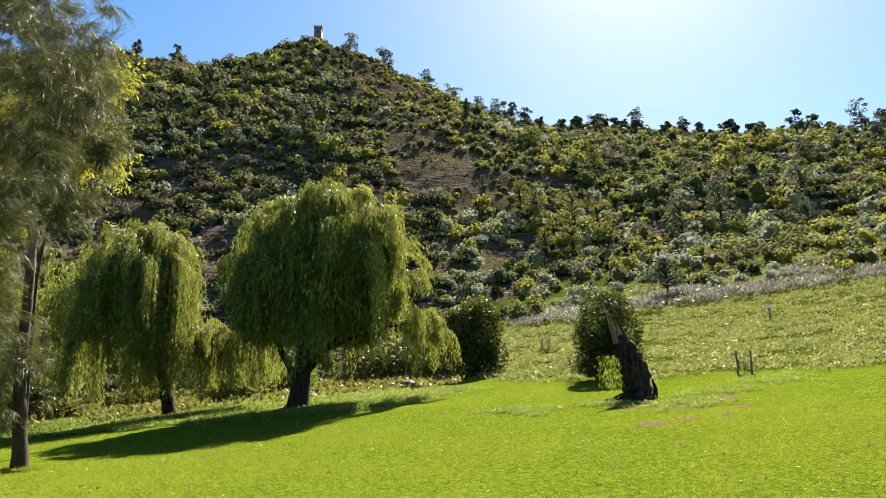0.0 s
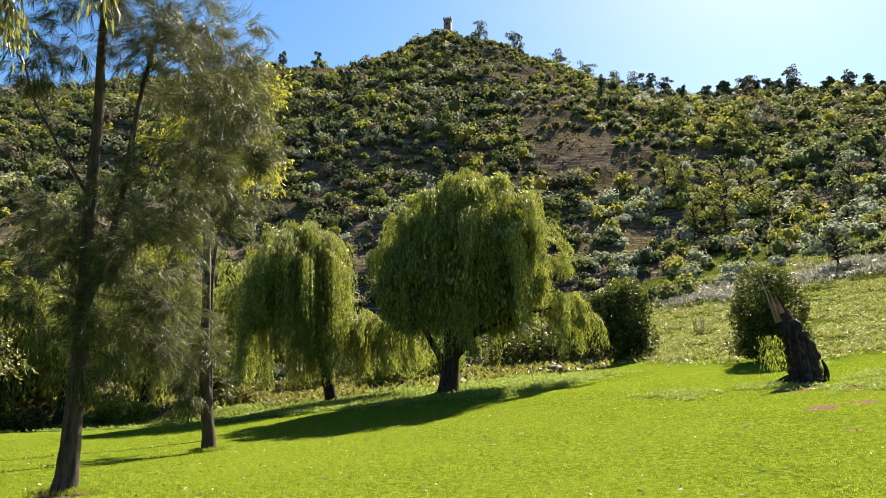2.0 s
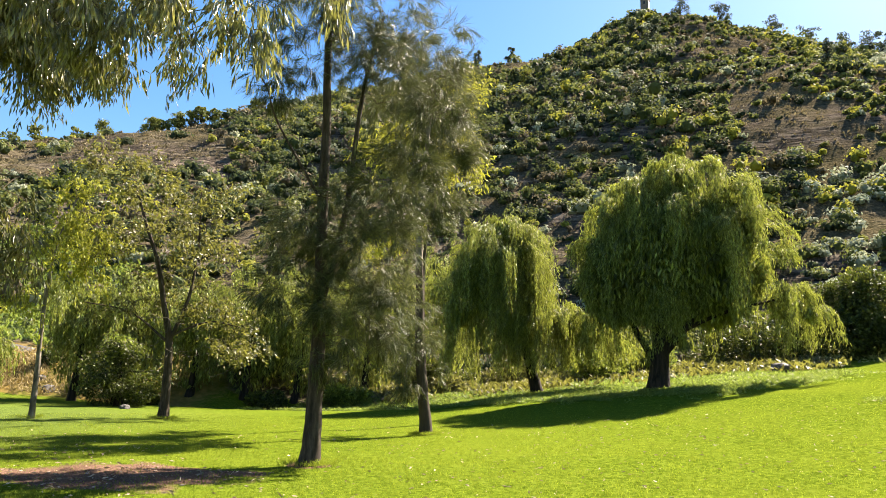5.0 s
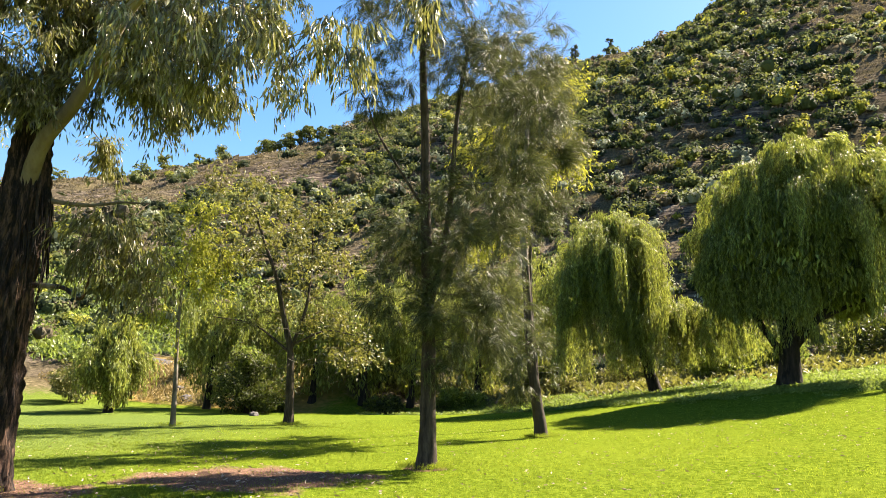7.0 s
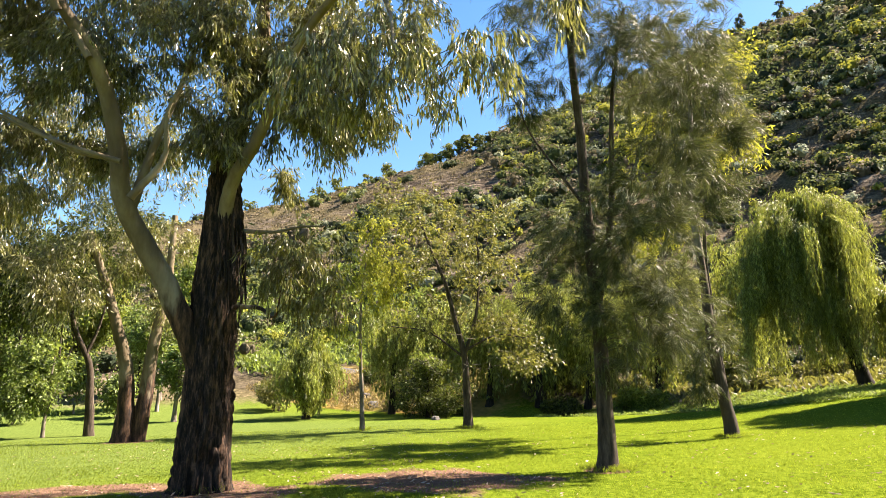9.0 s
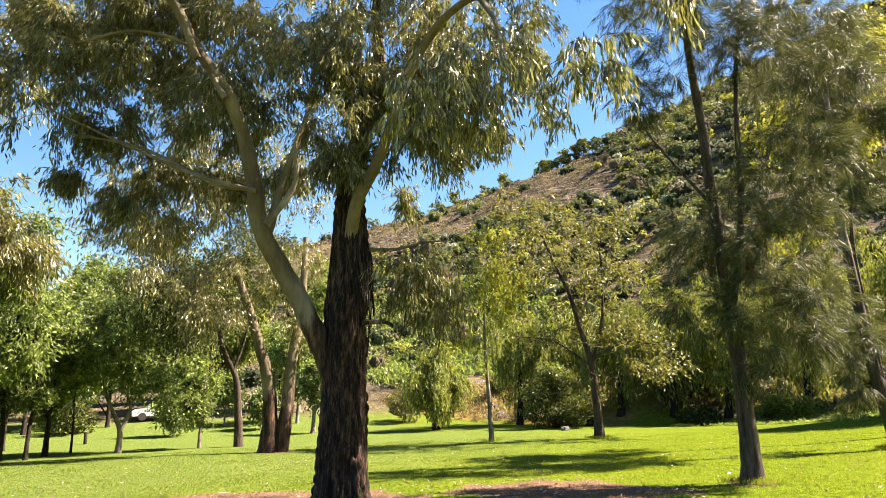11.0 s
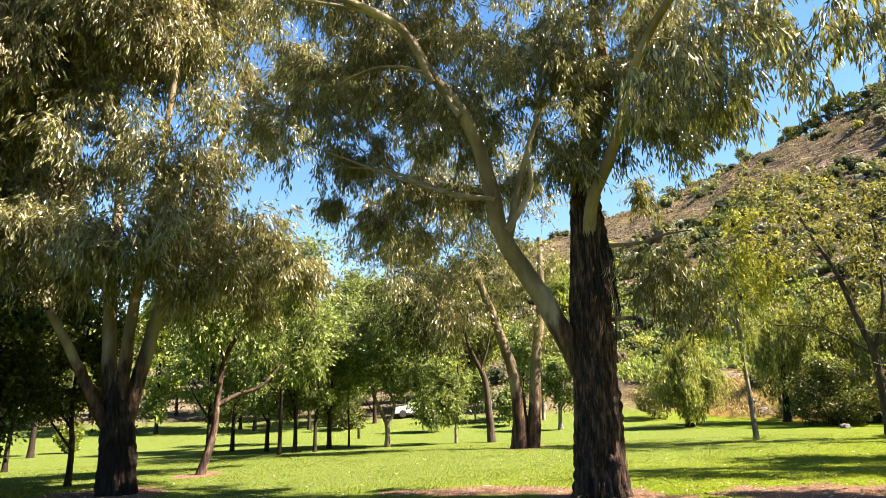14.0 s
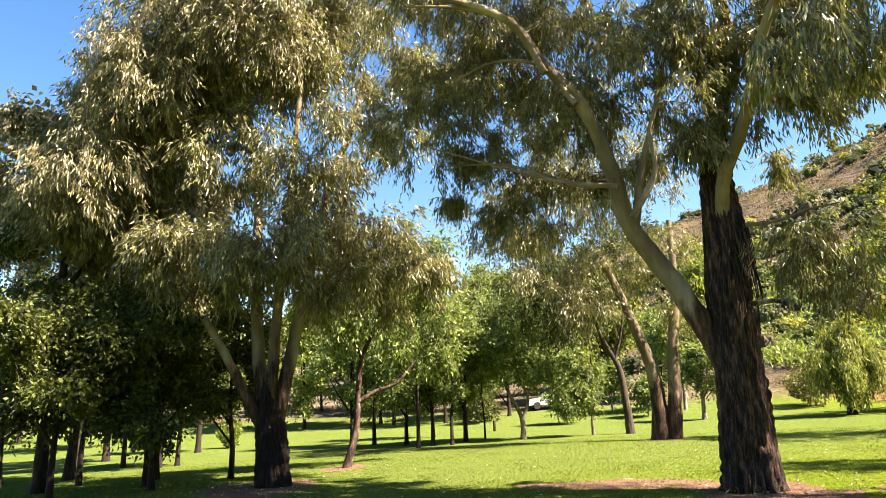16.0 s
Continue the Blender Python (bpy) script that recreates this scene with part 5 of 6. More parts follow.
bush("shrub", "pale grey-green shrub by the bank", [(-50.5, 21.4, 1.6, 1.6, 1.3), (-52, 22.4, 1.8, 1.6, 1.4)], 2600, 0.2, "olive_leaf")
bush("shrub", "small clipped bush on the bank by the road", [(-51.5, 31.0, 3.2, 1.0, 0.8)], 900, 0.2, "dark_leaf")
bush("shrub", "low green bush standing alone in the lawn", [(-46.9, -19.3, 0.3, 0.8, 0.9)], 900, 0.2, "fresh_leaf")
bush("shrub", "leafy shrub in the park shade", [(-56, -2.2, 1.0, 1.6, 1.4), (-57.5, -1.5, 1.2, 1.4, 1.4)], 1600, 0.24, "dark_leaf")
for x, y, r, h, leaf in ((-27.5, 36.0, 1.6, 1.2, "fresh_leaf"), (-13.2, 44.5, 2.0, 1.6, "fresh_leaf"), (-11.8, 47.0, 2.4, 2.2, "park_leaf"), (-19.5, 44.5, 2.2, 1.8, "olive_leaf"), (-22.5, 40.5, 1.5, 1.0, "olive_leaf"), (-31.5, 33.0, 1.2, 0.9, "dark_leaf"), (-37.5, 28.0, 1.4, 1.1, "dark_leaf"), (-6.5, 52.5, 2.6, 2.2, "dark_leaf"), (-16, 49, 2.6, 2.4, "dark_leaf"), (-26, 44, 2.6, 2.2, "dark_leaf"), (-36, 36.5, 2.4, 2.2, "dark_leaf"), (-43, 31.5, 2.2, 1.8, "dark_leaf")):
    g = zat(x, y)
    bush("shrub", "undergrowth shrub beneath the willows", [(x, y, g + h * 0.5, r, h * 0.7), (x + 0.7 * r, y + 0.2, g + h * 0.3, r * 0.7, h * 0.6)], int(1300 * r), 0.24, leaf, "creek undergrowth")


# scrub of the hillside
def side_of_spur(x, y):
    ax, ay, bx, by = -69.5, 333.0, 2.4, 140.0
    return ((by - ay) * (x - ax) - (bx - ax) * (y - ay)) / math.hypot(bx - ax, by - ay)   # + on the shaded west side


def scrub():
    b = {k: Build() for k in SCRUB}
    n = 27000
    az = np.radians(rng.uniform(-98, 43, n))
    d = np.sqrt(rng.uniform(52**2, 425**2, n))
    x, y = d * np.sin(az), d * np.cos(az)
    z = land(x, y)
    hill = hill_height(x, y) - lawn_height(x, y)
    w = side_of_spur(x, y)
    bearing = np.degrees(az)
    patch = fbm(x / 30, y / 30, 91, 4)
    cover = np.where(w > 0, 1.25, 1.35)
    cover = np.where((w < 0) & (w > -42) & (d > 150) & (d < 335), 0.8, cover)
    cover = np.where((w < 6) & (w > -16) & (d > 150) & (d < 300), 0.55, cover)
    cover = np.where((bearing < -48) & (d > 150), -0.02, cover)
    cover = np.where((bearing < -42) & (d < 170), 0.95, cover)
    cover = np.where((bearing > 6) & (d > 300), 0.14, cover)
    cover = np.where((bearing < -18) & (bearing > -32) & (d > 300), 0.3, cover)
    ok = (rng.random(n) < cover + 0.9 * patch) & ((hill > -2) | ((bearing > -50) & (d > 56))) & (d > 52)
    keep = ok & ~((bearing > 3) & (d < 83 + 12 * patch)) & ~((bearing < -50) & (d < 78)) & ~((bearing > -50) & (bearing < 3) & (d < 56))
    x, y, z, d, w, bearing, patch = (q[keep] for q in (x, y, z, d, w, bearing, patch))
    pick = rng.random(len(x))
    for k in range(len(x)):
        # west of the spur, more dark scrub stands in for the slope's shade
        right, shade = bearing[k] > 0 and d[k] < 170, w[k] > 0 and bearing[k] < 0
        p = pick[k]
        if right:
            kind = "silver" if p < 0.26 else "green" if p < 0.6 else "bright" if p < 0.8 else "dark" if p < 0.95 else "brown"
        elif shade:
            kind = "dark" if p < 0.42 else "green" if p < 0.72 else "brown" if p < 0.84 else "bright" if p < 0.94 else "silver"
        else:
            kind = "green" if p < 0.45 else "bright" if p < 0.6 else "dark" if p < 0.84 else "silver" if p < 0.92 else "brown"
        r = (1.25 + 1.9 * rng.random() ** 2 + (1.3 if rng.random() < 0.12 else 0)) * (0.62 if d[k] < 120 else 0.8 if d[k] < 170 else 1.0)
        if not shade and -42 < w[k] < 0 and 150 < d[k] < 335:
            r *= 0.62
        hh = r * rng.uniform(0.7, 1.25)
        tint = rng.uniform(0, 1)
        lobes = 3 if d[k] < 200 else 2
        size = max(0.16, d[k] * 0.0028)
        m = int(min(38, max(14, 1.9 * r * (r + hh) / (1.05 * size**2) / lobes)))
        for q in range(lobes):
            o = rng.normal(size=3) * np.array([0.42, 0.42, 0.22]) * r * (q > 0)
            e = rng.uniform(0.55, 0.95)
            c = (x[k] + o[0], y[k] + o[1], z[k] + hh * 0.4 + o[2])
            # heart takes the darkest tint, painting shade into the inside of the shrub
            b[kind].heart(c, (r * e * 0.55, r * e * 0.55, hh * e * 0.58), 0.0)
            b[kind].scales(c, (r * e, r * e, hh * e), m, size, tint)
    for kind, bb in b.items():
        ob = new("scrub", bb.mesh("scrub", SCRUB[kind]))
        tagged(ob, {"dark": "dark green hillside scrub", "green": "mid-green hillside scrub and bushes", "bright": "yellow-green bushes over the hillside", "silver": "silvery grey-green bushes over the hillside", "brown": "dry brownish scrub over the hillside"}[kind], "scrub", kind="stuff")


scrub()


def scatter(n, x0, x1, y0, y1, test):
    x, y = rng.uniform(x0, x1, n), rng.uniform(y0, y1, n)
    k = rng.random(n) < test(x, y)
    return x[k], y[k]


def low_plants(name, label, x, y, per, length, width, spread, leaf, rise_up=0.6):
    b = Build()
    n = len(x)
    idx = np.repeat(np.arange(n), per)
    a = rng.uniform(0, 2 * np.pi, len(idx))
    at = np.stack([x[idx] + rng.normal(size=len(idx)) * spread, y[idx] + rng.normal(size=len(idx)) * spread, np.zeros(len(idx))], -1)
    at[:, 2] = land(at[:, 0], at[:, 1])
    way = np.stack([np.cos(a), np.sin(a), rng.uniform(0.15, 1.2, len(idx)) * rise_up], -1)
    b.leaves(at + np.array([0, 0, 1.0]) * rng.uniform(0, 0.5, (len(idx), 1)) * length, way, length, width, curl=0.5)
    ob = new(name, b.mesh(name, M[leaf]))
    return tagged(ob, label, "plants", kind="stuff")


def creek_line(x, y):
    return -0.141 * (x + 47) + 0.99 * (y - 26)


def silver_line(x, y):
    return y - 74.0 + 0.27 * (x - 20) + 2.5 * fbm(x / 7, y / 7, 59, 3)


def belt(x, y):
    s = 0.6 * x + 0.8 * y
    n = creek_line(x, y) + 1.2 * fbm(x / 4, y / 4, 61, 3)
    return np.where((x < -2) & (x > -30), step(-0.3, 1.5, n) * step(14, 8, n), 0.0)


fx, fy = scatter(5200, -30, -2, 26, 46, belt)
low_plants("ferns", "pale green nettles and ferns along the lawn edge", fx, fy, 30, 0.2, 0.055, 0.22, "fern_leaf", 1.0)
fx, fy = scatter(24000, 2, 62, 30, 96, lambda x, y: step(33, 40, 0.6 * x + 0.8 * y + 5 * fbm(x / 5, y / 5, 51, 3)) * (0.72 + 1.3 * fbm(x / 2.2, y / 2.2, 52, 3)))
low_plants("bracken", "bleached green bracken over the upper meadow", fx, fy, 11, 0.27, 0.075, 0.22, "meadow_leaf", 1.0)
fx, fy = scatter(9000, 8, 70, 48, 92, lambda x, y: step(-1.0, 1.0, silver_line(x, y)) * step(16, 8, silver_line(x, y)) * (0.36 + 1.5 * fbm(x / 3, y / 3, 53, 3)))
low_plants("bracken", "silvery dry bracken thicket across the slope", fx, fy, 18, 0.6, 0.15, 0.45, "silver_leaf", 1.5)
fx, fy = scatter(2600, 10, 50, 55, 80, lambda x, y: step(-2.5, -1.2, silver_line(x, y)) * step(9, 1, silver_line(x, y)) * (0.3 + 1.6 * fbm(x / 3, y / 3, 57, 3)))
low_plants("undergrowth", "low dark bushes along the foot of the bracken", fx, fy, 16, 0.4, 0.16, 0.35, "dark_leaf", 1.4)
fx, fy = scatter(5200, -40, 1, 30, 66, lambda x, y: step(6, 9, creek_line(x, y)) * (0.5 + 1.2 * fbm(x / 4, y / 4, 58, 3)))
low_plants("undergrowth", "rank green and brown undergrowth on the slope behind the willows", fx, fy, 16, 0.45, 0.15, 0.4, "olive_leaf", 1.3)
fx, fy = scatter(7000, -112, -38, 22, 62, lambda x, y: np.where(x < -66, step(4, 6, creek_line(x, y)), step(14.0, 15.5, creek_line(x, y))) * (0.6 + 1.2 * fbm(x / 5, y / 5, 68, 3)))
low_plants("undergrowth", "green scrubby growth on the slope above the road", fx, fy, 16, 0.7, 0.26, 0.6, "park_leaf", 1.2)
fx, fy = scatter(1500, -64, -38, 24, 40, lambda x, y: step(0, 2, creek_line(x, y)) * step(9, 7, creek_line(x, y)))
low_plants("dry_grass", "tawny dry grass on the bank below the road", fx, fy, 10, 0.5, 0.07, 0.25, "dry_leaf", 1.4)
for cx, cy, r, n in ((2.8, 25.1, 1.2, 40), (8.6, 23.6, 1.0, 40), (6.2, 25.6, 0.8, 30), (10.4, 26.4, 1.2, 40), (13.9, 28.5, 1.4, 24), (-2.4, 34.5, 1.8, 190), (-4.6, 32.6, 1.6, 170), (-0.6, 36.5, 1.8, 150), (-9.5, 33.0, 2.2, 150)):
    fx, fy = cx + rng.normal(size=n) * r * 0.6, cy + rng.normal(size=n) * r * 0.6
    low_plants("ferns", "clump of pale ferns in the grass", fx, fy, 32, 0.15, 0.034, 0.17, "fern_leaf", 1.0)


def grass():
    b = Build()
    n = 280000
    az = np.radians(rng.uniform(-130, 36, n))
    d = 3.6 + 30 * rng.random(n) ** 1.9
    x, y = d * np.sin(az), d * np.cos(az)
    round_az, round_d = rng.uniform(-np.pi, np.pi, 30000), 9 * np.sqrt(rng.random(30000))
    back = (round_d < 3.7) | (np.degrees(round_az) > 35) | (np.degrees(round_az) < -129)
    x, y = np.r_[x, (round_d * np.sin(round_az))[back]], np.r_[y, (round_d * np.cos(round_az))[back]]
    d, n = np.hypot(x, y), len(x)
    k = rng.random(n) < 1 - 0.85 * bare_amount(x, y)
    x, y, d = x[k], y[k], d[k]
    at = np.stack([x, y, land(x, y) - 0.005], -1)
    way = np.stack([rng.normal(size=len(x)) * 0.5, rng.normal(size=len(x)) * 0.5, np.ones(len(x))], -1)
    tall = 0.028 + 0.04 * np.clip(fbm(x / 0.9, y / 0.9, 15, 3) + 0.3, 0, 1)
    b.leaves(at, way, tall, 0.005 + 0.0006 * d)
    tagged(new("grass", b.mesh("grass", M["grass_blade"])), "short bright green lawn grass", "grass", kind="stuff")
    c = Build()
    n = 16000
    az, d = np.radians(rng.uniform(-130, 36, n)), 3.6 + 22 * rng.random(n) ** 1.6
    x, y = d * np.sin(az), d * np.cos(az)
    k = rng.random(n) < 0.22 + 0.78 * bare_amount(x, y) + 0.25 * step(0.1, 0.4, fbm(x / 3, y / 3, 33, 3))
    x, y = x[k], y[k]
    at = np.stack([x, y, land(x, y) + 0.02], -1)
    c.leaves(at, np.stack([rng.normal(size=len(x)), rng.normal(size=len(x)), rng.normal(size=len(x)) * 0.25], -1), 0.10, 0.028)
    tagged(new("leaf_litter", c.mesh("leaf_litter", M["litter"])), "fallen tan gum leaves and bark flakes", "leaf litter", kind="stuff")


grass()


def tussocks():
    n = 19000
    az, d = np.radians(rng.uniform(-76, 42, n)), np.sqrt(rng.uniform(85**2, 400**2, n))
    x, y = d * np.sin(az), d * np.cos(az)
    k = (hill_height(x, y) > lawn_height(x, y)) & (rng.random(n) < 0.75 + fbm(x / 12, y / 12, 19, 3))
    x, y, d = x[k], y[k], d[k]
    b = Build()
    idx = np.repeat(np.arange(len(x)), 5)
    at = np.stack([x[idx] + rng.normal(size=len(idx)) * 0.5, y[idx] + rng.normal(size=len(idx)) * 0.5, np.zeros(len(idx))], -1)
    at[:, 2] = land(at[:, 0], at[:, 1])
    b.leaves(at, rng.normal(size=(len(idx), 3)) * 0.6 + np.array([0, 0, 0.8]), 0.35 + d[idx] * 0.0022, 0.2 + d[idx] * 0.0014)
    tagged(new("dry_grass", b.mesh("dry_grass", M["tussock"])), "dry tan grass tussocks over the slope", "grass", kind="stuff")


tussocks()

# ---------------- single trees of the hill ----------------
for k, (bearing, far, h, r) in enumerate(((-1.8, 334, 9.5, 4.6), (0.8, 338, 9, 4.4), (3.2, 338, 7, 3.4), (5.0, 342, 10, 4.6), (6.3, 344, 7.5, 2.2), (7.4, 346, 8, 4.2), (12.0, 358, 6, 3.6), (13.8, 362, 7, 3.8), (15.4, 362, 5, 2.4), (17.2, 366, 9, 4.6), (19.8, 372, 5.5, 2.6), (21.0, 374, 7.5, 2.8), (22.2, 376, 6.5, 2.2), (24.4, 382, 6, 4.2), (26.8, 386, 6, 3.0), (29.4, 390, 9, 4.0), (30.6, 392, 8.5, 3.0), (31.8, 394, 5, 2.4), (33.8, 398, 12.5, 5.4), (35.2, 400, 7, 3.8), (-23.8, 350, 8, 2.2), (-26.8, 350, 8, 2.2), (-8.9, 334, 8.5, 3.8), (-5.7, 330, 8, 4.2), (-15.4, 344, 4, 3.0), (-17.5, 346, 4, 3.0))):
    far -= 7
    x, y = far * math.sin(radians(bearing)), far * math.cos(radians(bearing))
    hill_tree("pine_tree" if bearing > -3 else "hill_tree", "dark pine standing on the skyline of the hill" if bearing > -3 else "dark tree on the crest of the hill", x, y, h * 1.3 * rng.uniform(0.85, 1.15), r * 1.25 * rng.uniform(0.85, 1.3), "pine_leaf", "trees on the ridge", 0.7, 0.06)
for k in range(30):
    bearing = 3.5 + 32 * (k + rng.uniform(0, 0.9)) / 30
    far = 338 + (bearing - 3) * 2.0 - 5
    x, y = far * math.sin(radians(bearing)), far * math.cos(radians(bearing))
    hill_tree("pine_tree", "small dark pine in the line along the hilltop", x, y, rng.uniform(3.5, 7.5), rng.uniform(1.8, 3.4), "pine_leaf", "trees on the ridge", 0.8, 0.02)

for k in range(20):
    bearing = -45.5 - 9.5 * (k + rng.uniform(0, 0.8)) / 14 if k < 14 else -57 - 2.2 * (k - 14) - rng.uniform(0, 1.5)
    far = np.interp(-bearing, [44, 50, 56, 63, 68], [322, 325, 335, 352, 372]) - rng.uniform(2, 16)
    x, y = far * math.sin(radians(bearing)), far * math.cos(radians(bearing))
    hill_tree("gum_tree", "open grey-green gum on the western skyline", x, y, rng.uniform(6, 11), rng.uniform(3.4, 5.2), "hill_leaf", "gums on the western ridge", 0.7, 0.16)


def fallen_log(x, y, turn, long, thick):
    g = zat(x, y)
    root = thing("fallen_log", (x, y, g), "bleached grey fallen trunk lying on the upper slope", "log", "fallen logs on the ridge")
    e = np.array([math.cos(turn), math.sin(turn)]) * long / 2
    ends = [(x - e[0], y - e[1]), (x, y), (x + e[0], y + e[1])]
    b = Build()
    b.tube(smooth_line([(u, v, zat(u, v) + thick * 0.8 + 0.5 * q) for q, (u, v) in enumerate(ends)], 9), np.linspace(thick, thick * 0.45, 9), 8, 0.15)
    part("trunk", b, M["grey_wood"], root)
    for q in range(3):
        b = Build()
        p = np.array([x + e[0] * (0.1 + 0.3 * q), y + e[1] * (0.1 + 0.3 * q), g + thick + 0.5])
        b.tube(smooth_line([p, p + np.array([rng.uniform(-0.8, 0.8), 0, 0.9]), p + np.array([rng.uniform(-1.6, 1.6), 0, 1.9])], 6), np.linspace(thick * 0.45, 0.05, 6), 5)
        part("snag", b, M["grey_wood"], root)


for k in range(14):
    a, d = radians(rng.uniform(10, 25)), rng.uniform(322, 344)
    fallen_log(d * math.sin(a), d * math.cos(a), rng.uniform(-0.5, 0.5), rng.uniform(5, 11), rng.uniform(0.3, 0.5))
for x, y, h, r, leaf in ((27.2, 135.7, 10.5, 5.0, "fresh_leaf"), (33.0, 139, 9.0, 4.4, "park_leaf"), (20.5, 143, 9.0, 3.4, "park_leaf"), (17.3, 145.6, 8.0, 2.6, "fresh_leaf"), (24, 121, 7.0, 2.6, "park_leaf"), (19, 122, 6.5, 2.6, "park_leaf"), (48, 131, 9, 3.4, "dark_leaf"), (60, 140, 9, 3.8, "dark_leaf"), (62, 118, 8, 3.0, "dark_leaf"), (70, 124, 8, 3.4, "dark_leaf"), (27.4, 81.3, 4.6, 2.2, "dark_leaf"),
                          (84, 150, 10, 3.6, "dark_leaf"), (120, 210, 12, 4.4, "dark_leaf"), (160, 230, 12, 4.2, "dark_leaf"), (88, 190, 9, 4, "park_leaf"), (45, 190, 9, 4, "park_leaf"), (30, 215, 9, 4.4, "park_leaf"), (-50, 250, 9, 3.6, "dark_leaf"), (-62, 270, 9, 3.4, "dark_leaf"), (-40, 180, 8, 3.4, "dark_leaf"), (-90, 220, 8, 3.6, "park_leaf"), (8, 225, 9, 3, "dark_leaf")):
    hill_tree("hill_tree", "rounded tree among the hillside scrub", x, y, h, r * 0.9, "hill_leaf" if leaf != "dark_leaf" else "pine_leaf", "trees of the hillside", 0.8, 0.22)


# ---------------- small things ----------------
def box(b, x0, x1, y0, y1, z0, z1, bev=0.0):
    v = [(x, y, z) for z in (z0, z1) for y in (y0, y1) for x in (x0, x1)]
    b.add(v, [[0, 2, 3, 1], [4, 5, 7, 6], [0, 1, 5, 4], [2, 6, 7, 3], [0, 4, 6, 2], [1, 3, 7, 5]])


def lookout_tower():
    x, y = -69.6, 334.0
    g = zat(x, y) - 0.8
    root = thing("lookout_tower", (x, y, g), "square brown stone lookout tower with a battlemented top", "tower")
    w = 2.0
    b = Build()
    box(b, x - w - 0.5, x + w + 0.5, y - w - 0.5, y + w + 0.5, g, g + 2.6)
    part("plinth", b, M["stone"], root)
    b = Build()
    box(b, x - w, x + w, y - w, y + w, g + 2.6, g + 9.4)
    part("body", b, M["stone"], root)
    b = Build()
    box(b, x - w - 0.25, x + w + 0.25, y - w - 0.25, y + w + 0.25, g + 9.4, g + 10.0)
    part("cornice", b, M["stone"], root)
    for k in range(4):
        for side in range(4):
            u = -w + 0.1 + k * (2 * w - 0.2) / 3
            cx, cy = ((u, -w), (u, w), (-w, u), (w, u))[side]
            if side > 1 and k in (0, 3):
                continue
            b = Build()
            box(b, x + cx - 0.35, x + cx + 0.35, y + cy - 0.25, y + cy + 0.25, g + 10.0, g + 10.9)
            part("merlon", b, M["stone"], root)
    b = Build()
    box(b, x - 0.4, x + 0.4, y - w - 0.06, y - w + 0.1, g + 6.2, g + 8.0)
    part("window", b, M["car_glass"], root, "dark narrow window")


lookout_tower()


def broken_stump():
    x, y = 7.58, 26.54
    g = zat(x, y)
    root = thing("tree_stump", (x, y, g), "broken dead tree stump, charred dark with splintered orange wood", "tree stump")
    b = Build()
    line = smooth_line([(x, y, g - 0.15), (7.5, 26.56, g + 0.9), (7.3, 26.7, g + 1.75), (7.12, 26.87, g + 2.45)], 16)
    line = smooth_line(line, 46)
    rad = np.interp(np.linspace(0, 1, 46), [0, 0.12, 0.35, 0.85, 1], [0.75, 0.52, 0.42, 0.33, 0.2])
    b.tube(line, rad * (1 + 0.08 * np.sin(np.arange(46) * 0.9)), 60, 0.05, furrow=0.45)
    part("trunk", b, M["stump_wood"], root, smooth=True)
    for dx, dy, h, r, mat in ((-0.14, -0.04, 1.25, 0.13, "split_wood"), (0.02, -0.1, 1.0, 0.15, "split_wood"), (0.16, -0.02, 0.85, 0.13, "stump_wood"), (-0.02, 0.12, 0.8, 0.14, "split_wood"), (0.1, -0.12, 0.6, 0.12, "stump_wood"), (-0.24, 0.1, 1.9, 0.07, "grey_wood"), (0.22, 0.08, 0.5, 0.1, "stump_wood"), (-0.08, 0.16, 0.9, 0.1, "stump_wood")):
        b = Build()
        p = np.array([7.12 + dx, 26.87 + dy, g + 2.15])
        b.tube(smooth_line([p, p + np.array([-0.2 * h / 1.5, 0.1, h * 0.6]), p + np.array([-0.34 * h / 1.5, 0.15, h])], 6), np.linspace(r, 0.012, 6), 6, 0.25)
        part("splinter", b, M[mat], root)
    b = Build()
    b.tube(smooth_line([(x + 0.55, y - 0.1, g - 0.05), (x + 0.62, y - 0.1, g + 0.35), (x + 0.5, y - 0.1, g + 0.75)], 7), np.linspace(0.12, 0.03, 7), 8, 0.2)
    part("side_snag", b, M["stump_wood"], root)
    b = Build()
    for k in range(3):
        a = (4.5, 0.6, 2.9)[k]
        b2 = Build()
        b2.tube(smooth_line([(x, y, g + 0.25), (x + 0.7 * math.cos(a), y + 0.7 * math.sin(a), g + 0.1), (x + 1.2 * math.cos(a), y + 1.2 * math.sin(a), zat(x + 1.2 * math.cos(a), y + 1.2 * math.sin(a)) - 0.08)], 7), np.linspace(0.2, 0.05, 7), 8, 0.2)
        part("root", b2, M["stump_wood"], root, smooth=True)
    # drooping live shoot
    c = Build()
    p = np.stack([6.6 + rng.normal(size=420) * 0.22, 26.9 + rng.normal(size=420) * 0.15, g + 0.5 + 1.2 * rng.random(420)], -1)
    c.leaves(p, np.array([0, 0, -1.0]) + rng.normal(size=p.shape) * 0.3, 0.16, 0.03)
    part("crown", c, M["fresh_leaf"], root, "pale drooping shoot with fresh leaves")


broken_stump()


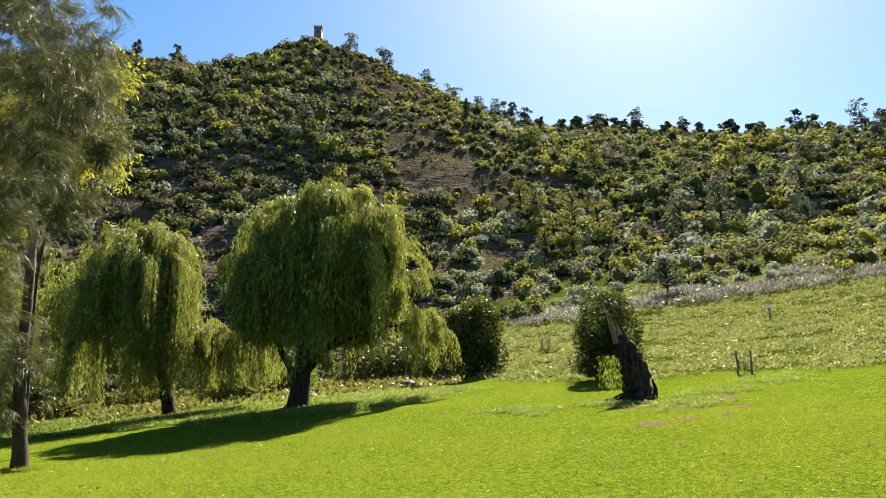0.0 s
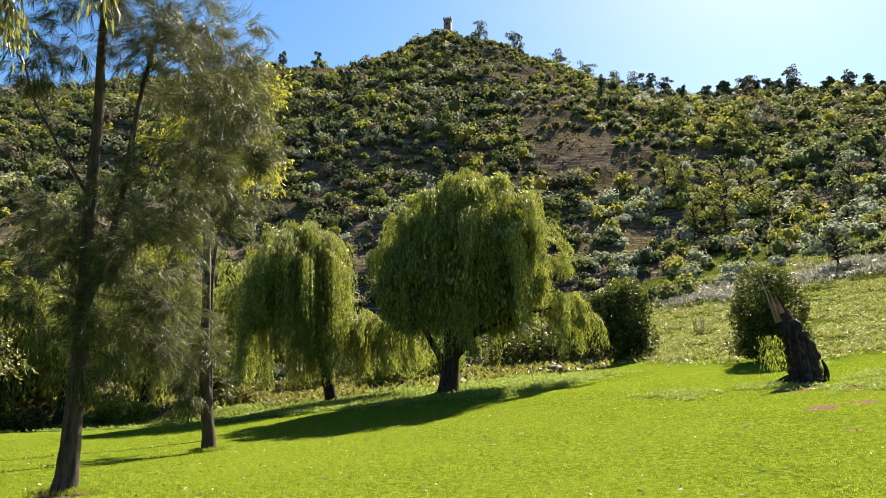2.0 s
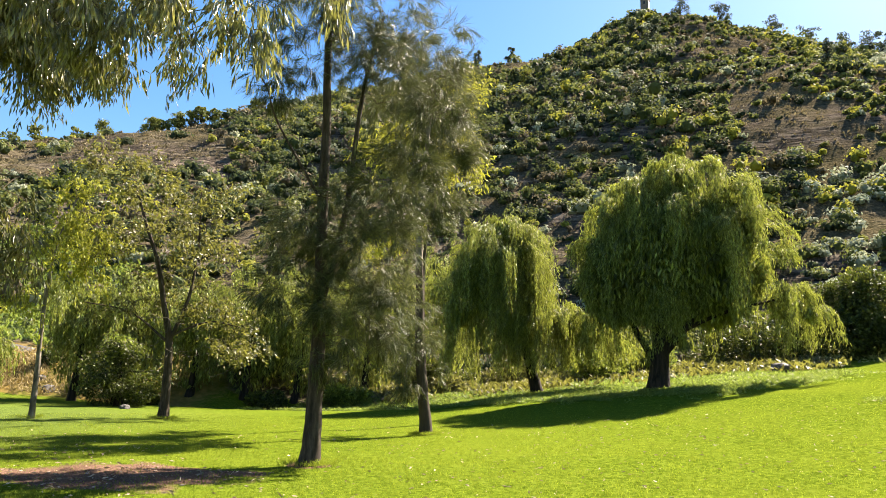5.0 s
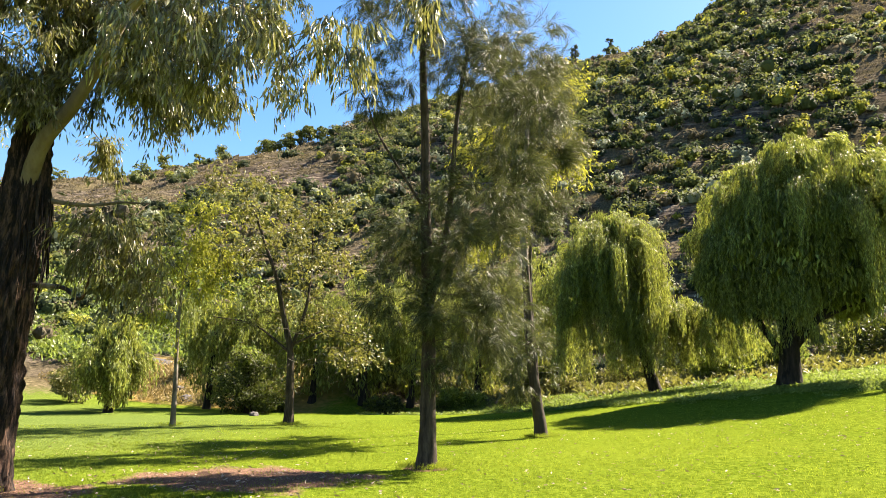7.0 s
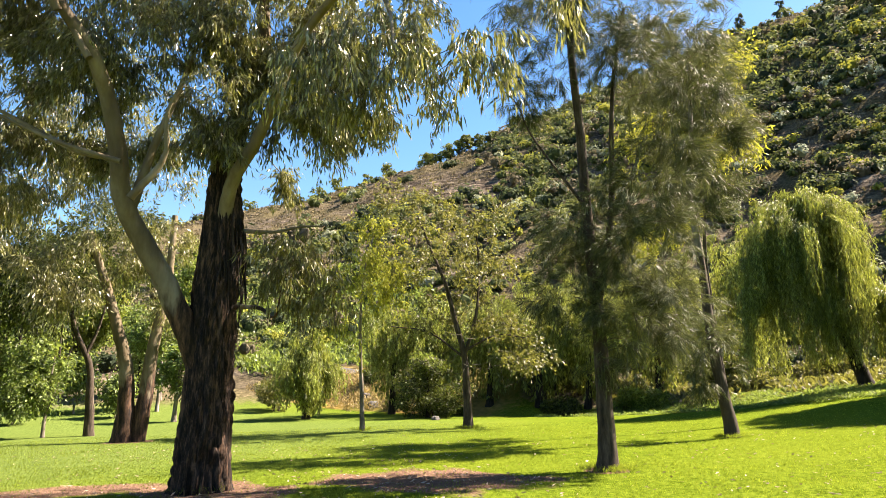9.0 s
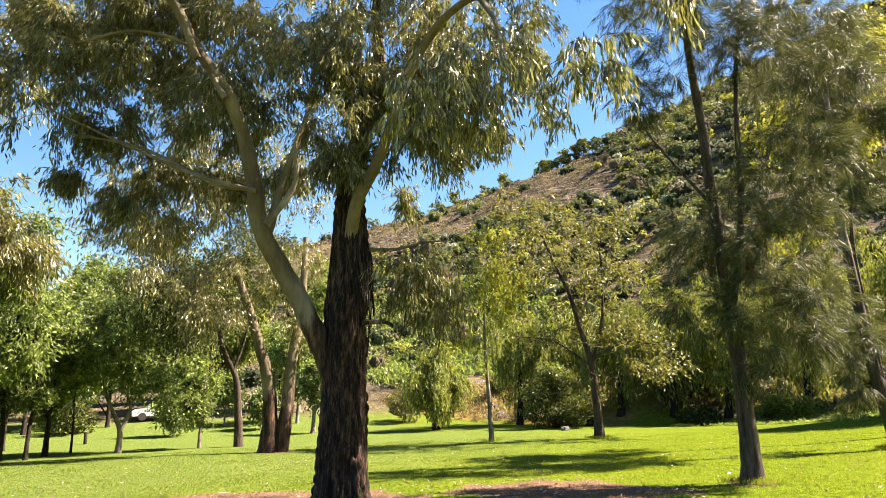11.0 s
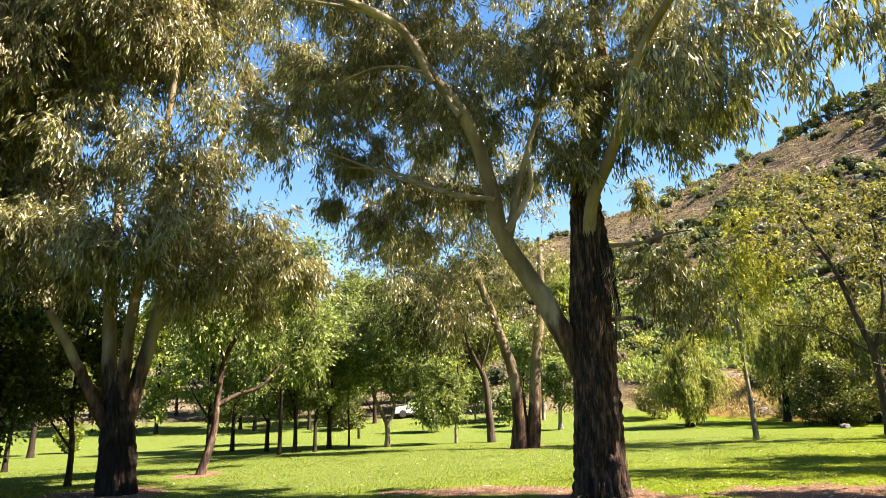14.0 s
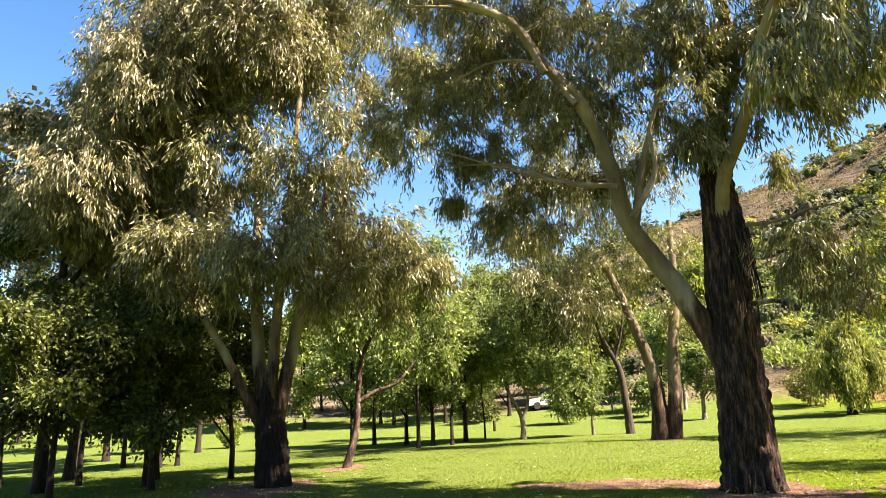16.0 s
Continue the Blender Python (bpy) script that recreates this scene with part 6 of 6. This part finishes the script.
def stake_guard(x, y, n, tall):
    g = zat(x, y)
    root = thing("tree_guard", (x, y, g), "dark wooden stakes round a young plant in the meadow", "tree guard", "stake guards")
    for k in range(n):
        a = 2 * math.pi * k / n + 0.4
        px, py = x + 0.42 * math.cos(a), y + 0.42 * math.sin(a)
        b = Build()
        b.tube([(px, py, zat(px, py) - 0.1), (px + 0.03, py, g + tall * 0.5), (px + rng.uniform(-0.06, 0.06), py, g + tall * rng.uniform(0.85, 1.1))], [0.04, 0.038, 0.034], 7, 0.1)
        part("stake", b, M["post_wood"], root)
    c = Build()
    p = np.stack([x + rng.normal(size=160) * 0.2, y + rng.normal(size=160) * 0.2, g + 0.1 + 0.5 * rng.random(160)], -1)
    c.leaves(p, rng.normal(size=p.shape), 0.14, 0.05)
    part("foliage", c, M["dark_leaf"], root)


stake_guard(14.1, 31.9, 4, 1.05)
stake_guard(8.6, 57.0, 4, 1.2)


def marker_post():
    x, y = 27.2, 55.7
    g = zat(x, y)
    root = thing("marker_post", (x, y, g), "weathered post with a small orange and white marker plate", "marker post")
    b = Build()
    b.tube([(x, y, g - 0.2), (x, y, g + 0.9), (x, y, g + 1.75)], [0.06, 0.06, 0.055], 10, 0.03)
    part("post", b, M["post_wood"], root)
    b = Build()
    box(b, x - 0.32, x + 0.32, y - 0.10, y - 0.065, g + 1.42, g + 1.66)
    part("plate", b, M["orange_paint"], root, "faded orange plate")
    b = Build()
    box(b, x - 0.24, x + 0.24, y - 0.10, y - 0.065, g + 1.1, g + 1.36)
    part("plate", b, M["white_paint"], root, "white plate")


marker_post()


def bollard(x, y):
    g = zat(x, y)
    root = thing("bollard", (x, y, g), "short dark wooden post standing in the park lawn", "bollard")
    b = Build()
    b.tube([(x, y, g - 0.2), (x, y, g + 0.35), (x + 0.01, y, g + 0.66), (x + 0.01, y, g + 0.7)], [0.1, 0.095, 0.095, 0.085], 12, 0.04)
    part("post", b, M["dark_bark"], root, smooth=True)
    b = Build()
    b.tube([(x + 0.01, y, g + 0.7), (x + 0.01, y, g + 0.73), (x + 0.01, y, g + 0.75)], [0.08, 0.07, 0.03], 12)
    part("cap", b, M["post_wood"], root, "weathered sloping post top")


bollard(-47.2, -0.9)


def boulder(name, label, x, y, r, h):
    bm = bmesh.new()
    bmesh.ops.create_icosphere(bm, subdivisions=3, radius=1.0)
    for v in bm.verts:
        k = 1 + 0.35 * noise.noise(v.co * 1.3 + Vector((x, y, 0))) + 0.12 * noise.noise(v.co * 4 + Vector((y, x, 0)))
        v.co = Vector((v.co.x * r * k, v.co.y * r * k, v.co.z * h * k))
    me = bpy.data.meshes.new(name)
    bm.to_mesh(me)
    bm.free()
    me.materials.append(M["rock"])
    ob = new(name, me)
    ob.location = (x, y, zat(x, y) + h * 0.35)
    return tagged(ob, label, "rock")


boulder("boulder", "flat-topped grey stone set in the ferns", -2.0, 40.1, 0.55, 0.42)
boulder("boulder", "small grey stone at the foot of the bush", -31.9, 23.2, 0.26, 0.18)
boulder("boulder", "brown stone on the grassy bank", -46.5, 27.9, 0.5, 0.35)
boulder("boulder", "pale stone on the dry bank", -49.5, 29.0, 0.4, 0.3)


def bank_road():
    b = Build()
    xs = np.linspace(-66, -30, 56)
    rows = []
    for n0 in (9.4, 12.6):
        ys = 26 + (n0 + 0.141 * (xs + 47)) / 0.99
        rows.append(np.stack([xs, ys, land(xs, ys) + 0.06], -1))
    k = np.arange(55)
    v = np.vstack(rows + [rows[0] - np.array([0, 0, 0.3]), rows[1] - np.array([0, 0, 0.3])])
    f = np.stack([k, k + 1, k + 57, k + 56], -1)
    b.add(v, np.vstack([f, f[:, ::-1] + 112, np.stack([k, k + 112, k + 113, k + 1], -1), np.stack([k + 56, k + 57, k + 169, k + 168], -1)]))
    tagged(new("road", b.mesh("road", M["asphalt"])), "narrow grey sealed road along the bank", "road", kind="structure")


bank_road()


def parked_car(x, y):
    g = zat(x, y)
    root = thing("car", (x, y, g), "small white parked car beyond the trees", "car")
    prof = [(-2.1, 0.35), (-2.15, 0.75), (-1.9, 0.92), (-1.2, 0.98), (-0.7, 1.42), (0.9, 1.46), (1.6, 1.0), (2.1, 0.9), (2.15, 0.4)]
    b = Build()
    v = [(x + 0.1 * s, y + u, g + w) for s in (-8, 8) for u, w in prof]
    n = len(prof)
    f = [[k, (k + 1) % n, n + (k + 1) % n, n + k] for k in range(n)]
    f += [[s * n, s * n + k, s * n + k + 1, s * n + k + 1] for s in (0, 1) for k in range(1, n - 1)]
    b.add(v, f)
    part("body", b, M["white_paint"], root)
    b = Build()
    box(b, x - 0.815, x + 0.815, y - 0.75, y + 1.1, g + 1.0, g + 1.36)
    part("window_band", b, M["car_glass"], root)
    for sx in (-0.8, 0.8):
        for sy in (-1.35, 1.4):
            b = Build()
            b.tube([(x + sx - 0.1, y + sy, g + 0.32), (x + sx, y + sy, g + 0.32), (x + sx + 0.1, y + sy, g + 0.32)], [0.32, 0.32, 0.32], 16)
            part("wheel", b, M["rubber"], root)


parked_car(-62.9, 4.3)


def hanging_bark():
    """Long strips of shed bark below the fork of the great gum."""
    root = thing("bark_strips", (-12.1, 4.2, 4.5), "long dark strips of shed bark hanging from the gum fork", "bark")
    for k in range(34):
        a = rng.uniform(-0.6, 1.9)
        r = rng.uniform(0.34, 0.43)
        p = np.array([-12.41 + r * math.cos(a), 3.85 + r * math.sin(a), rng.uniform(3.9, 4.7)])
        L = rng.uniform(0.4, 1.5)
        b = Build()
        w = rng.uniform(0.008, 0.022)
        b.tube(smooth_line([p, p + np.array([0.06, 0.02, -0.4 * L]), p + np.array([rng.uniform(0, 0.14), rng.uniform(-0.05, 0.1), -L])], 7), np.linspace(w, w * 0.4, 7), 4, 0.3)
        part("strip", b, M["gum_bark"], root)


hanging_bark()

for x, y, n in ((-9.13, 10.63, 60), (-11.13, 18.69, 60), (-23.2, 18.54, 50), (-12.44, 3.74, 40), (-25.83, 14.86, 20)):
    a, d = rng.uniform(0, 2 * np.pi, n), rng.uniform(0.25, 0.55, n)
    low_plants("grass_tuft", "longer grass left round the foot of a trunk", x + d * np.cos(a), y + d * np.sin(a), 18, 0.12, 0.008, 0.06, "grass_blade", 2.2)
